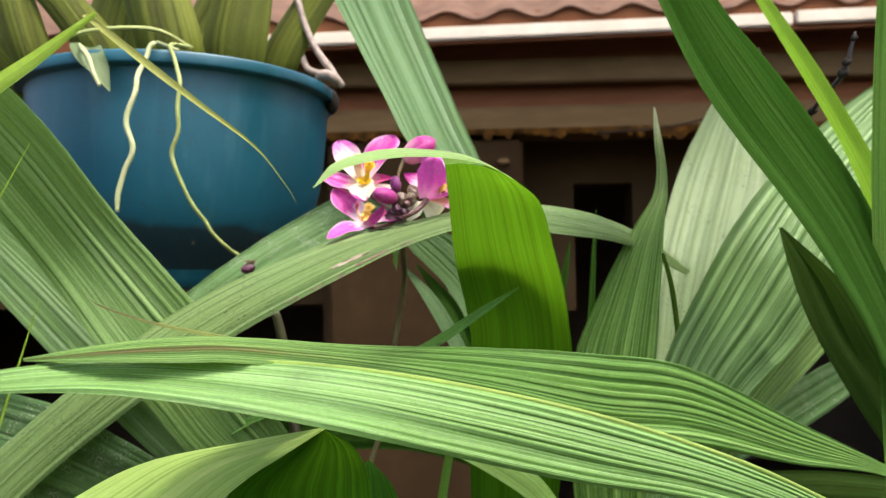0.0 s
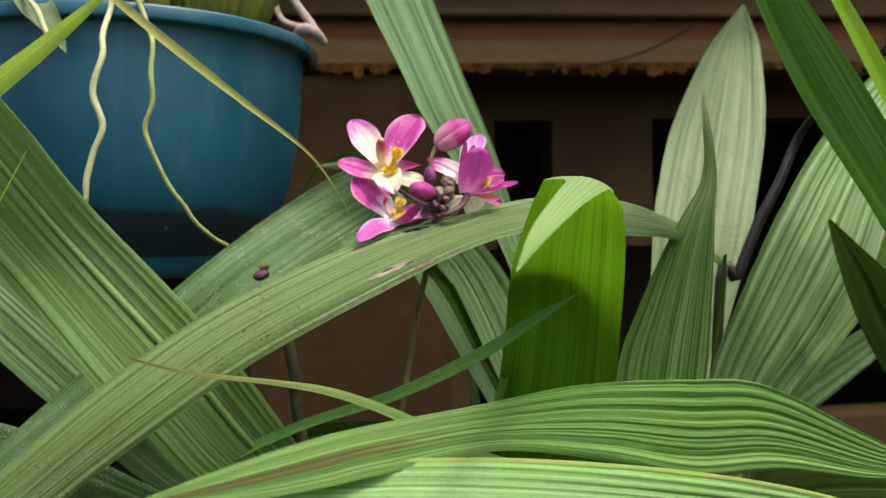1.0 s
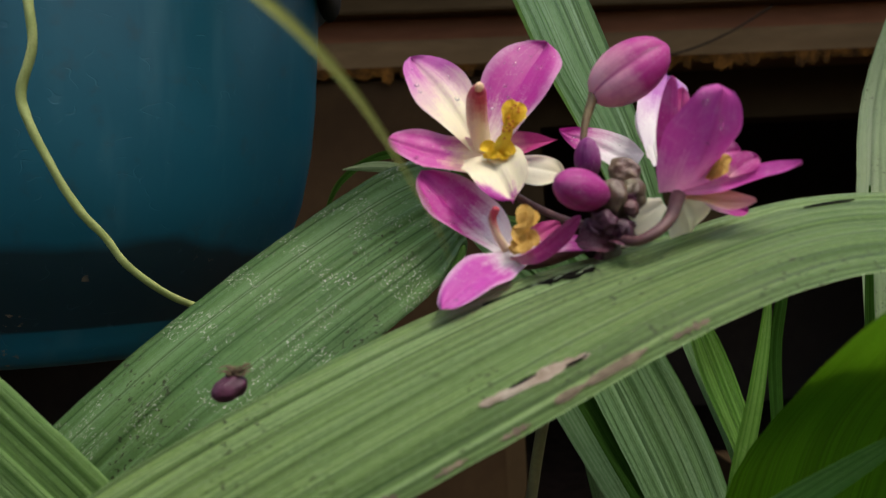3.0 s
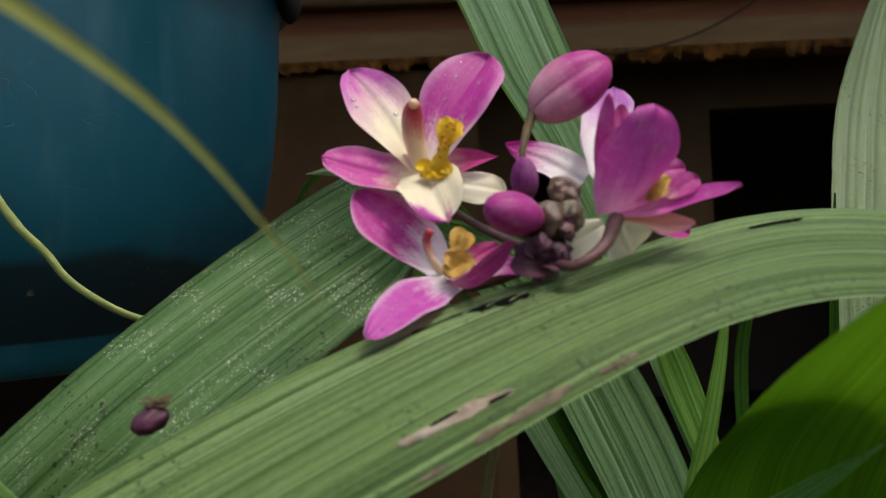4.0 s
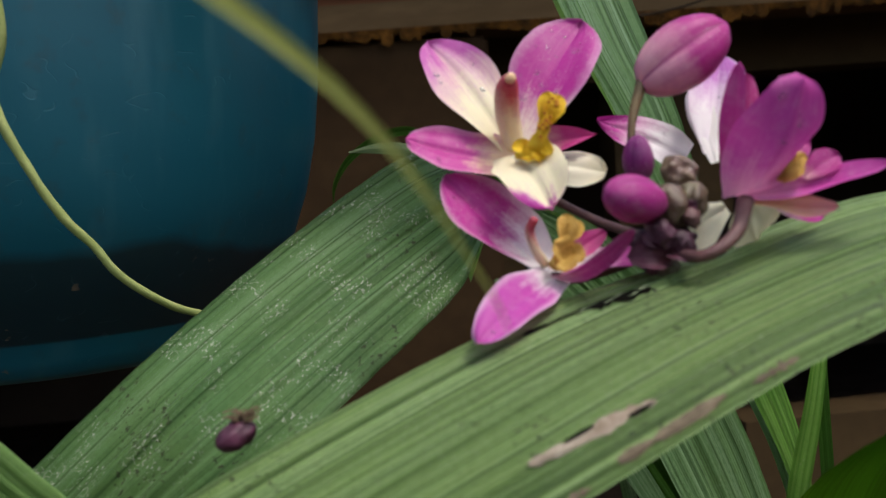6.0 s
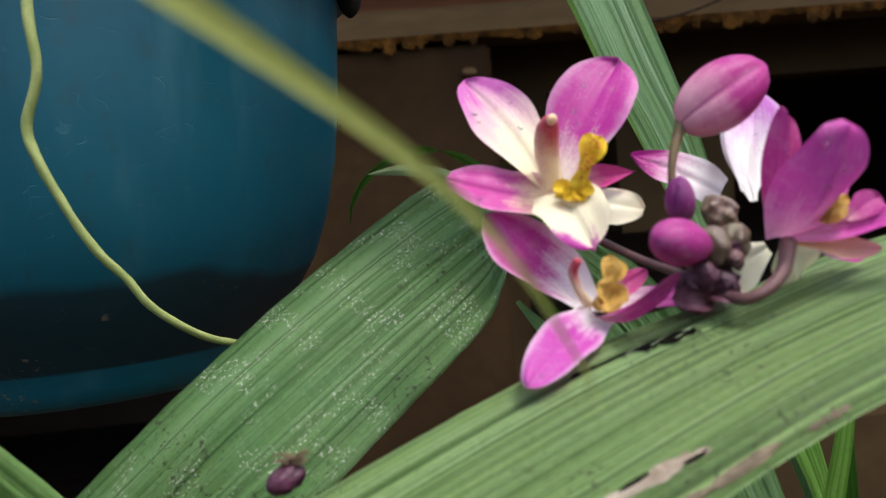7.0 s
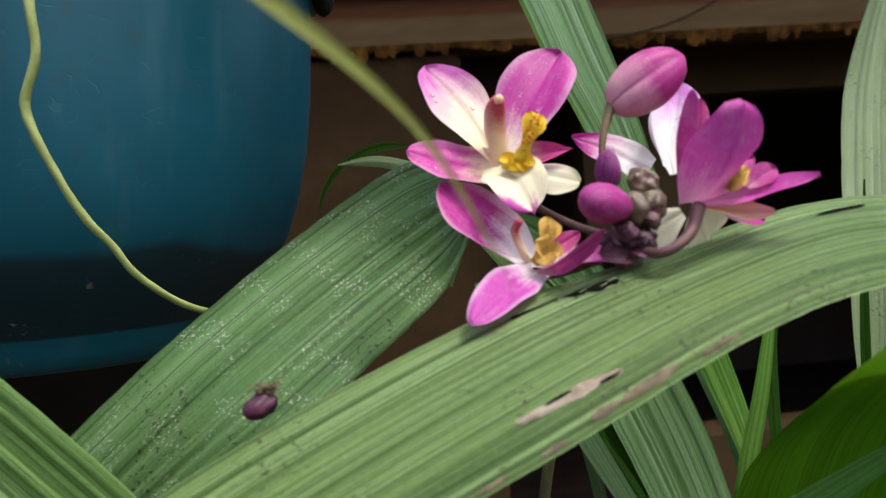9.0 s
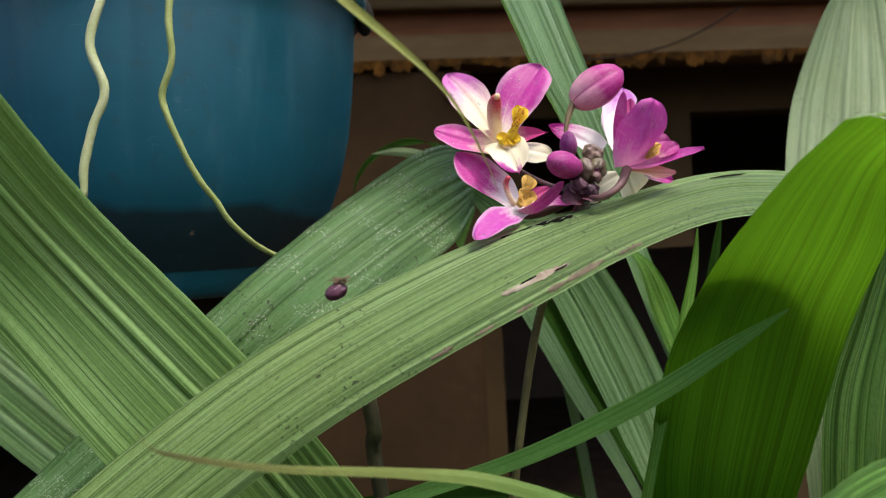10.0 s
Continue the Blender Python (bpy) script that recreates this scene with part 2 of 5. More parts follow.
def petal_material(name, tip, base, start, end, vein=0.35, across=0.0, margin=0.0, seams=0.0, edge=0.12):
    """A petal whose colour runs from its base (v = 0) to its tip (v = 1). margin: how pale its rim is; seams: how dark the three creases of a closed bud are."""
    k = Nodes(name)
    uv, sep = k.put("TexCoord"), k.put("SeparateXYZ")
    k.link(uv.outputs["UV"], sep.inputs[0])
    side = k.calc("ABSOLUTE", k.calc("SUBTRACT", sep.outputs[0], 0.5))
    streak = k.noise(k.coords("UV", (30, 1.6, 1)), 1.0, 4, 0.6)
    cloud = k.noise(k.coords("UV", (4, 4, 1)), 1.0, 3)
    grit = k.noise(k.coords("Object", (1, 1, 1)), 1500, 3, 0.7)
    run = k.calc("ADD", sep.outputs[1], k.calc("MULTIPLY", k.calc("SUBTRACT", cloud, 0.5), 0.45))
    run = k.calc("ADD", run, k.calc("MULTIPLY", k.calc("SUBTRACT", streak, 0.5), 0.25))
    run = k.calc("ADD", run, k.calc("MULTIPLY", k.calc("SUBTRACT", grit, 0.5), 0.26))
    run = k.calc("ADD", run, k.calc("MULTIPLY", side, edge))
    run = k.calc("ADD", run, k.calc("MULTIPLY", k.calc("SUBTRACT", sep.outputs[0], 0.5), across))
    col = k.mix(k.ramp(run, [(start, (0,)), (end, (1,))]), base, tip)
    deep = tuple(c * 0.58 for c in tip)
    pale = tuple(0.45 * c + 0.5 for c in tip)
    col = k.mix(k.calc("MULTIPLY", k.ramp(streak, [(0.50, (0,)), (0.70, (1,))]), k.calc("MULTIPLY", sep.outputs[1], vein)), col, deep)
    col = k.mix(k.calc("MULTIPLY", k.ramp(streak, [(0.28, (1,)), (0.46, (0,))]), 0.13), col, pale)
    col = k.mix(k.calc("MULTIPLY", k.ramp(grit, [(0.56, (0,)), (0.75, (1,))]), 0.13), col, pale)
    dew = k.calc("MULTIPLY", k.ramp(k.noise(k.coords("Object", (1, 1, 1)), 2600, 1), [(0.66, (0,)), (0.70, (1,))]), k.ramp(k.noise(k.coords("Object", (1, 1, 1)), 190, 2), [(0.48, (0,)), (0.62, (1,))]))
    col = k.mix(k.calc("MULTIPLY", dew, 0.45), col, pale)
    blush = k.noise(k.coords("Object", (1, 1, 1)), 420, 3)
    col = k.mix(k.calc("MULTIPLY", k.ramp(blush, [(0.50, (0,)), (0.72, (1,))]), 0.14), col, pale)
    if margin:
        rim = k.calc("ADD", side, k.calc("MULTIPLY", k.calc("SUBTRACT", grit, 0.5), 0.10))
        col = k.mix(k.calc("MULTIPLY", k.ramp(rim, [(0.36, (0,)), (0.48, (1,))]), margin), col, (0.92, 0.84, 0.88))
    if seams:
        fold = k.calc("ABSOLUTE", k.calc("SUBTRACT", k.calc("FRACT", k.calc("MULTIPLY", sep.outputs[0], 3.0)), 0.5))
        col = k.mix(k.calc("MULTIPLY", k.ramp(fold, [(0.0, (1,)), (0.06, (0,))]), seams), col, deep)
    k.bump(k.calc("ADD", streak, k.calc("MULTIPLY", grit, 0.5)), 0.35, 0.0004)
    return k.finish(col, 0.46, 0.32, k.mix(0.35, col, tip), spec=0.4)


MAGENTA, CREAM, WHITE = (0.48, 0.026, 0.295), (0.93, 0.88, 0.58), (0.92, 0.87, 0.87)
PETAL_PALE = petal_material("petal_pale", (0.60, 0.12, 0.46), CREAM, 0.44, 0.98, edge=0.40)
PETAL_PINK = petal_material("petal_pink", MAGENTA, (0.93, 0.84, 0.74), 0.07, 0.40, margin=0.25, across=-0.15)
PETAL_LEFT = petal_material("petal_left", (0.56, 0.045, 0.33), (0.88, 0.66, 0.42), 0.16, 0.46, margin=0.2)
PETAL_CURL = petal_material("petal_curl", (0.46, 0.04, 0.26), (0.80, 0.45, 0.50), 0.0, 0.35)
PETAL_IVORY = petal_material("petal_ivory", (0.88, 0.80, 0.55), (0.90, 0.86, 0.66), 0.6, 1.1)
PETAL_CREAM = petal_material("petal_cream", (0.58, 0.06, 0.42), CREAM, 0.84, 1.02, across=0.22)
PETAL_FULL = petal_material("petal_full", (0.56, 0.062, 0.375), (0.82, 0.42, 0.60), 0.0, 0.46, vein=0.3)
PETAL_WHITE = petal_material("petal_white", MAGENTA, WHITE, 0.22, 0.75)
PETAL_BLUSH = petal_material("petal_blush", MAGENTA, WHITE, 0.35, 0.80)
PETAL_LILAC = petal_material("petal_lilac", (0.50, 0.14, 0.50), (0.92, 0.88, 0.88), 0.35, 0.80, margin=0.3, vein=0.12)
PETAL_LOW = petal_material("petal_low", (0.53, 0.06, 0.40), WHITE, 0.06, 0.36, margin=0.4)
PETAL_SNOW = petal_material("petal_snow", (0.8, 0.6, 0.72), (0.88, 0.86, 0.82), 0.85, 1.1, vein=0.05)
PETAL_SIDE = petal_material("petal_side", (0.47, 0.024, 0.28), WHITE, 0.20, 0.50, across=-0.28, margin=0.35)
PETAL_PEACH = petal_material("petal_peach", (0.72, 0.30, 0.30), (0.85, 0.55, 0.28), 0.4, 1.0)
PETAL_ROSE = petal_material("petal_rose", (0.56, 0.05, 0.25), (0.75, 0.50, 0.38), 0.1, 0.6)


def plain(name, light, dark, scale, rough=0.5, bump=0.3, depth=0.001, glow=0.0, metal=0.0, spec=0.5, stretch=(1, 1, 1)):
    k = Nodes(name)
    where = k.coords("Object", stretch)
    a, b = k.noise(where, scale, 5), k.noise(where, scale * 7.3, 4)
    col = k.mix(k.ramp(a, [(0.32, (0,)), (0.7, (1,))]), dark, light)
    col = k.mix(k.calc("MULTIPLY", k.ramp(b, [(0.4, (1,)), (0.62, (0,))]), 0.4), col, dark)
    k.bump(b, bump, depth)
    return k.finish(col, rough, glow, metal=metal, spec=spec)


LIP = plain("lip_yellow", (0.98, 0.76, 0.03), (0.90, 0.55, 0.015), 500, 0.6, 0.9, 0.0006, glow=0.2)
LIP_DEEP = plain("lip_orange", (0.85, 0.36, 0.02), (0.62, 0.20, 0.01), 900, 0.6, 0.6, 0.0004)
LIP_PALE = plain("lip_pale_yellow", (0.84, 0.60, 0.16), (0.60, 0.34, 0.05), 500, 0.6, 0.9, 0.0006, glow=0.2)
COLUMN = petal_material("column_rose", (0.56, 0.085, 0.12), (0.94, 0.85, 0.58), 0.22, 0.62, vein=0.1, across=0.6)
ANTHER = plain("anther_peach", (0.92, 0.72, 0.40), (0.85, 0.45, 0.28), 400, 0.5, glow=0.15)
BUD = petal_material("bud_magenta", (0.42, 0.030, 0.25), (0.26, 0.04, 0.14), 0.0, 0.4, vein=0.5, seams=0.7)
BUD_PALE = petal_material("bud_rose", (0.48, 0.032, 0.265), (0.84, 0.46, 0.54), 0.06, 0.50, across=0.45, seams=0.8)
BUD_DARK = petal_material("bud_purple", (0.26, 0.030, 0.20), (0.20, 0.06, 0.12), 0.1, 0.5, vein=0.5, seams=0.8)
BRACT = petal_material("bract_purple", (0.10, 0.020, 0.050), (0.17, 0.06, 0.075), 0.1, 0.7)
BUD_MAUVE = plain("bud_mauve", (0.235, 0.195, 0.105), (0.13, 0.072, 0.062), 300, 0.30)
THREAD = plain("thread_brown", (0.24, 0.17, 0.09), (0.10, 0.065, 0.035), 500, 0.8)
HUSK = plain("bud_husk", (0.11, 0.022, 0.060), (0.040, 0.013, 0.022), 260, 0.5)
BUD_DULL = plain("bud_dull", (0.18, 0.165, 0.075), (0.085, 0.040, 0.038), 330, 0.32)
STALK = plain("stalk_purple", (0.19, 0.085, 0.075), (0.09, 0.042, 0.045), 260, 0.45)
STALK_TAN = plain("stalk_tan", (0.21, 0.165, 0.060), (0.13, 0.075, 0.04), 260, 0.45)
STALK_DARK = plain("stalk_dark", (0.075, 0.070, 0.028), (0.030, 0.028, 0.014), 120, 0.5)
STALK_GREEN = plain("stalk_green", (0.16, 0.145, 0.050), (0.070, 0.060, 0.025), 120, 0.5)
ROOT = plain("root_pale", (0.52, 0.54, 0.32), (0.29, 0.34, 0.14), 180, 0.55, 0.25, 0.0006)
ROOT_GREEN = plain("root_olive", (0.42, 0.47, 0.17), (0.26, 0.32, 0.09), 180, 0.55, 0.25, 0.0006)
SHEATH = leaf_material("sheath_olive", (0.170, 0.200, 0.026), (0.095, 0.115, 0.016), (0.050, 0.055, 0.010), glow=0.15, rough=0.6, spec=0.12, bands=5, grain=0.5)
TWINE = plain("twine_grey", (0.52, 0.43, 0.37), (0.26, 0.20, 0.17), 300, 0.7, 0.6)
SOIL = plain("soil_dark", (0.050, 0.034, 0.024), (0.018, 0.012, 0.009), 18, 0.95, 0.8, 0.01, spec=0.08)
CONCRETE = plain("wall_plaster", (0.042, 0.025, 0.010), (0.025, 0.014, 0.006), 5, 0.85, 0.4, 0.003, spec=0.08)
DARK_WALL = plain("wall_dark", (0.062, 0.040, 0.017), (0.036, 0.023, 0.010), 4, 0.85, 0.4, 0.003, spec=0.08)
RED_BEAM = plain("beam_red", (0.23, 0.092, 0.040), (0.12, 0.048, 0.022), 9, 0.7, 0.3, 0.002, stretch=(0.2, 1, 1), spec=0.08)
GREY_BEAM = plain("beam_grey", (0.170, 0.112, 0.052), (0.090, 0.058, 0.026), 9, 0.75, 0.3, 0.002, stretch=(0.25, 1, 1), spec=0.08)
RUST = plain("rust_fringe", (0.21, 0.092, 0.015), (0.012, 0.008, 0.005), 30, 0.9, 0.7, 0.004, spec=0.08)
ROOF = plain("roof_rust", (0.24, 0.135, 0.085), (0.12, 0.064, 0.042), 12, 0.85, 0.4, 0.003)
FASCIA = plain("fascia_cream", (0.70, 0.63, 0.52), (0.56, 0.49, 0.39), 8, 0.5, 0.2)
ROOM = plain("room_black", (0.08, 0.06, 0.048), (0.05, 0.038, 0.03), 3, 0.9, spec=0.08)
CORD = plain("cord_brown", (0.050, 0.036, 0.022), (0.026, 0.018, 0.011), 200, 0.85, spec=0.1)
CABLE = plain("cable_black", (0.020, 0.016, 0.012), (0.011, 0.009, 0.007), 200, 0.85, spec=0.2)
TWIG = plain("twig_dark", (0.030, 0.020, 0.018), (0.010, 0.008, 0.008), 150, 0.4, 0.5, 0.0008)
SCAR = plain("scar_tan", (0.50, 0.44, 0.34), (0.20, 0.15, 0.10), 240, 0.8)
SCAR_BROWN = plain("scar_brown", (0.24, 0.19, 0.12), (0.09, 0.07, 0.04), 300, 0.85)
SCAR_GREEN = plain("fibre_pale", (0.22, 0.28, 0.16), (0.12, 0.16, 0.08), 300, 0.8)
SLIT = plain("slit_black", (0.010, 0.009, 0.006), (0.005, 0.005, 0.004), 240, 0.95, spec=0.03)


def pot_material():
    """Blue plastic, faded and scuffed, with a dirty dark foot."""
    k = Nodes("pot_blue")
    where = k.coords("Object", (1, 1, 1))
    a, b, c = k.noise(where, 14, 4), k.noise(where, 160, 4), k.noise(k.coords("Object", (3, 3, 0.4)), 30, 3)
    col = k.mix(k.ramp(a, [(0.35, (0,)), (0.7, (1,))]), (0.003, 0.066, 0.103), (0.005, 0.090, 0.134))
    col = k.mix(k.calc("MULTIPLY", k.ramp(b, [(0.58, (0,)), (0.72, (1,))]), 0.35), col, (0.03, 0.05, 0.055))
    col = k.mix(k.calc("MULTIPLY", k.ramp(c, [(0.55, (0,)), (0.8, (1,))]), 0.25), col, (0.09, 0.20, 0.24))
    sep = k.put("SeparateXYZ")
    k.link(k.coords("Object", (1, 1, 1)), sep.inputs[0])
    height = k.calc("MULTIPLY", sep.outputs[2], 10.0)
    level = k.calc("ADD", height, k.calc("MULTIPLY", k.calc("SUBTRACT", k.noise(k.coords("Object", (1, 1, 0.3)), 16, 3), 0.5), 0.34))
    grime = k.calc("MULTIPLY", k.ramp(height, [(0.172, (0,)), (0.178, (1,))]), k.ramp(level, [(0.41, (1,)), (0.45, (0,))]))
    col = k.mix(k.calc("MULTIPLY", grime, 0.88), col, (0.006, 0.016, 0.024))
    crust = k.calc("MULTIPLY", k.ramp(k.noise(where, 420, 3), [(0.60, (0,)), (0.63, (1,))]), k.ramp(k.noise(where, 55, 2), [(0.62, (0,)), (0.66, (1,))]))
    col = k.mix(k.calc("MULTIPLY", crust, k.ramp(height, [(0.3, (1,)), (0.42, (0,))])), col, (0.16, 0.12, 0.085))
    # short pale scratches
    curl = k.noise(k.coords("Object", (1, 1, 1.6)), 95, 1)
    scratch = k.calc("MULTIPLY", k.ramp(k.calc("ABSOLUTE", k.calc("SUBTRACT", curl, 0.5)), [(0.004, (1,)), (0.010, (0,))]), k.ramp(k.noise(where, 150, 2), [(0.56, (0,)), (0.62, (1,))]))
    col = k.mix(k.calc("MULTIPLY", scratch, 0.06), col, (0.16, 0.30, 0.36))
    k.bump(k.calc("SUBTRACT", k.calc("MULTIPLY", b, 0.3), k.calc("MULTIPLY", scratch, 0.25)), 0.3, 0.0006)
    return k.finish(col, k.ramp(a, [(0.3, (0.34,)), (0.7, (0.48,))]), spec=0.5)


POT = pot_material()
DROP = Nodes("water_drop")
DROP.bsdf.inputs["Transmission Weight"].default_value, DROP.bsdf.inputs["IOR"].default_value = 1.0, 1.33
DROP = DROP.finish((1.0, 1.0, 1.0), 0.02)


# ---- builders ----
def as_mesh(name, verts, faces, material, uvs=None, smooth=True):
    me = bpy.data.meshes.new(name)
    me.from_pydata([tuple(v) for v in verts], [], faces)
    if uvs is not None:
        layer = me.uv_layers.new(name="UVMap")
        for loop in me.loops:
            layer.data[loop.index].uv = uvs[loop.vertex_index]
    me.materials.append(material)
    if smooth:
        me.polygons.foreach_set("use_smooth", [True] * len(me.polygons))
    me.update()
    return me


def part(name, me, parent=None, label=""):
    ob = new(name, me)
    ob.parent = parent
    return tagged(ob, label)


def thing(name, place, label, category, group="", kind=""):
    ob = new(name)
    ob.location = place
    ob.empty_display_size = 0.02
    return tagged(ob, label, category, group, kind)


def spline(points, per):
    """Points on a smooth curve through the rows of an array, per steps to a gap."""
    p = np.asarray(points, float)
    ext = np.vstack([2 * p[0] - p[1], p, 2 * p[-1] - p[-2]])
    out = []
    for i in range(1, len(ext) - 2):
        a, b, c, d = ext[i - 1 : i + 3]
        for s in np.arange(per) / per:
            out.append(0.5 * (2 * b + (c - a) * s + (2 * a - 5 * b + 4 * c - d) * s * s + (3 * b - a - 3 * c + d) * s**3))
    out.append(p[-1])
    return np.array(out)


GRIDS = {}


def rooted(stations, base, first=False):
    """Stations carried on from a leaf's lower end down to the foot of its clump."""
    rows = [tuple(r) for r in (stations[::-1] if first else stations)]
    end, before = Vector(rows[-1][:3]), Vector(rows[-2][:3])
    ahead = (end - before).normalized()
    ahead = Vector((ahead.x, ahead.y, min(ahead.z, -0.35))).normalized()
    foot = Vector(base)
    bend, low = end + ahead * 0.10, foot + Vector((0, 0, 0.18))
    w, az, el = rows[-1][3:]
    for q in (0.09, 0.2, 0.34, 0.52, 0.75, 1.0):
        p = end * (1 - q) ** 3 + bend * 3 * q * (1 - q) ** 2 + low * 3 * q * q * (1 - q) + foot * q**3
        rows.append((p.x, p.y, p.z, w + (7 - w) * min(1, q * 1.4), az, el * (1 - q)))
    return rows[::-1] if first else rows


def blade(name, stations, material, parent=None, label="", pleats=9, depth=0.012, fold=0.0, cup=0.0, per=9, across=72, seed=0, wave=0.0):
    """A leaf from stations of x, y, z, width in mm, and the heading and rise in degrees of the way across it.
    fold: how far the midrib stands off, cup: how far it bows, as shares of the width."""
    rnd = np.random.RandomState(seed + 7)
    rows = []
    for x, y, z, w, az, el in stations:
        a, e = radians(az), radians(el)
        rows.append([x, y, z, *(w / 1000 * np.array([math.cos(e) * math.cos(a), math.cos(e) * math.sin(a), math.sin(e)]))])
    rows = spline(rows, per)
    origin = np.array(parent.matrix_basis.translation) if parent else np.zeros(3)
    mid, side = rows[:, :3] - origin, rows[:, 3:]
    way = np.gradient(mid, axis=0)
    normal = np.cross(side, way)
    normal /= np.linalg.norm(normal, axis=1, keepdims=True) + 1e-12
    run = np.r_[0, np.cumsum(np.linalg.norm(np.diff(mid, axis=0), axis=1))]
    u = np.linspace(0, 1, across + 1)
    # rounded ribs of uneven breadth with narrow grooves between them
    pleats = max(1, int(pleats * 1.5)) if pleats > 3 else pleats
    edges = np.cumsum(rnd.uniform(0.25, 1.4, pleats) ** 1.3)
    breadth = np.diff(np.r_[0, edges / edges[-1]])
    edges = np.r_[0, edges / edges[-1]]
    phase = np.interp(u, edges, np.arange(pleats + 1))
    rib = np.clip(np.floor(phase).astype(int), 0, pleats - 1)
    ridge = np.abs(np.sin(np.pi * phase)) ** 0.7 * (breadth[rib] * pleats) ** 0.8
    height = 0.55 * rnd.uniform(0.2, 1.6, pleats)[rib]
    wobble = rnd.uniform(0, 6.28, 3)
    verts, uvs = [], []
    for m, s, n, r in zip(mid, side, normal, run):
        w = np.linalg.norm(s)
        lift = ridge * height * depth * w + fold * w * (1 - np.abs(2 * u - 1)) + cup * w * (1 - (2 * u - 1) ** 2)
        lift = lift + wave * w * np.sin(r * 70 + wobble[0] + 2 * u) * (u - 0.5) + 0.05 * depth * w * np.sin(r * 190 + phase * 2.1)
        for q, h in zip(u, lift):
            rag = 0.0035 * abs(2 * q - 1) ** 6 * (math.sin(r * 420 + wobble[1] + 3 * q) + 0.7 * math.sin(r * 970 + wobble[2] - 5 * q))
            verts.append(m + s * (q - 0.5) * (1 + rag) + n * h)
            uvs.append((q + seed * 1.37, r + seed * 0.61 if material not in DRYING else r))
    k = across + 1
    faces = [(i * k + j, i * k + j + 1, (i + 1) * k + j + 1, (i + 1) * k + j) for i in range(len(mid) - 1) for j in range(across)]
    ob = part(name, as_mesh(name, verts, faces, material, uvs), parent, label)
    GRIDS[ob.name] = np.array(verts).reshape(len(mid), k, 3)
    return ob


def tube(name, points, radii, material, parent=None, label="", per=6, sides=10, lumps=0.0):
    """A round stalk through points; radii at the points."""
    rows = spline([[*p, r] for p, r in zip(points, radii)], per)
    origin = np.array(parent.matrix_basis.translation) if parent and not parent.parent else np.array(parent.parent.matrix_basis.translation) if parent else np.zeros(3)
    c, rad = rows[:, :3] - origin, rows[:, 3]
    way = np.gradient(c, axis=0)
    way /= np.linalg.norm(way, axis=1, keepdims=True) + 1e-12
    ref = np.array([0.31, 0.91, 0.28])
    verts, uvs = [], []
    for n, (p, t, r) in enumerate(zip(c, way, rad)):
        a = np.cross(t, ref)
        a /= np.linalg.norm(a)
        b = np.cross(t, a)
        for i in range(sides):
            g = 2 * math.pi * i / sides
            swell = 1 + lumps * (math.sin(3 * g + 0.9 * n) + 0.6 * math.sin(2 * g - 1.7 * n))
            verts.append(p + r * swell * (a * math.cos(g) + b * math.sin(g)))
            uvs.append((i / sides, n / (len(c) - 1)))
    n = len(c)
    faces = [(i * sides + j, i * sides + (j + 1) % sides, (i + 1) * sides + (j + 1) % sides, (i + 1) * sides + j) for i in range(n - 1) for j in range(sides)]
    faces += [tuple(range(sides))[::-1], tuple(range((n - 1) * sides, n * sides))]
    return part(name, as_mesh(name, verts, faces, material, uvs), parent, label)


def lathe(name, profile, material, parent=None, label="", sides=72, tilt=None):
    """A turned form from pairs of radius and height."""
    n = len(profile)
    verts = [(r * math.cos(2 * math.pi * i / sides), r * math.sin(2 * math.pi * i / sides), z) for r, z in profile for i in range(sides)]
    faces = [(a * sides + i, a * sides + (i + 1) % sides, (a + 1) * sides + (i + 1) % sides, (a + 1) * sides + i) for a in range(n - 1) for i in range(sides)]
    return part(name, as_mesh(name, verts, faces, material), parent, label)


def box(name, lo, hi, material, parent=None, label="", bevel=0.003):
    """A straight member between two corners, with eased edges."""
    bm = bmesh.new()
    bmesh.ops.create_cube(bm, size=1.0)
    lo, hi = Vector(lo), Vector(hi)
    for v in bm.verts:
        v.co = Vector([(a + b) / 2 + c * (b - a) for a, b, c in zip(lo, hi, v.co)])
    if bevel:
        bmesh.ops.bevel(bm, geom=bm.edges[:], offset=bevel, segments=2, affect="EDGES")
    me = bpy.data.meshes.new(name)
    bm.to_mesh(me)
    bm.free()
    me.materials.append(material)
    return part(name, me, parent, label)


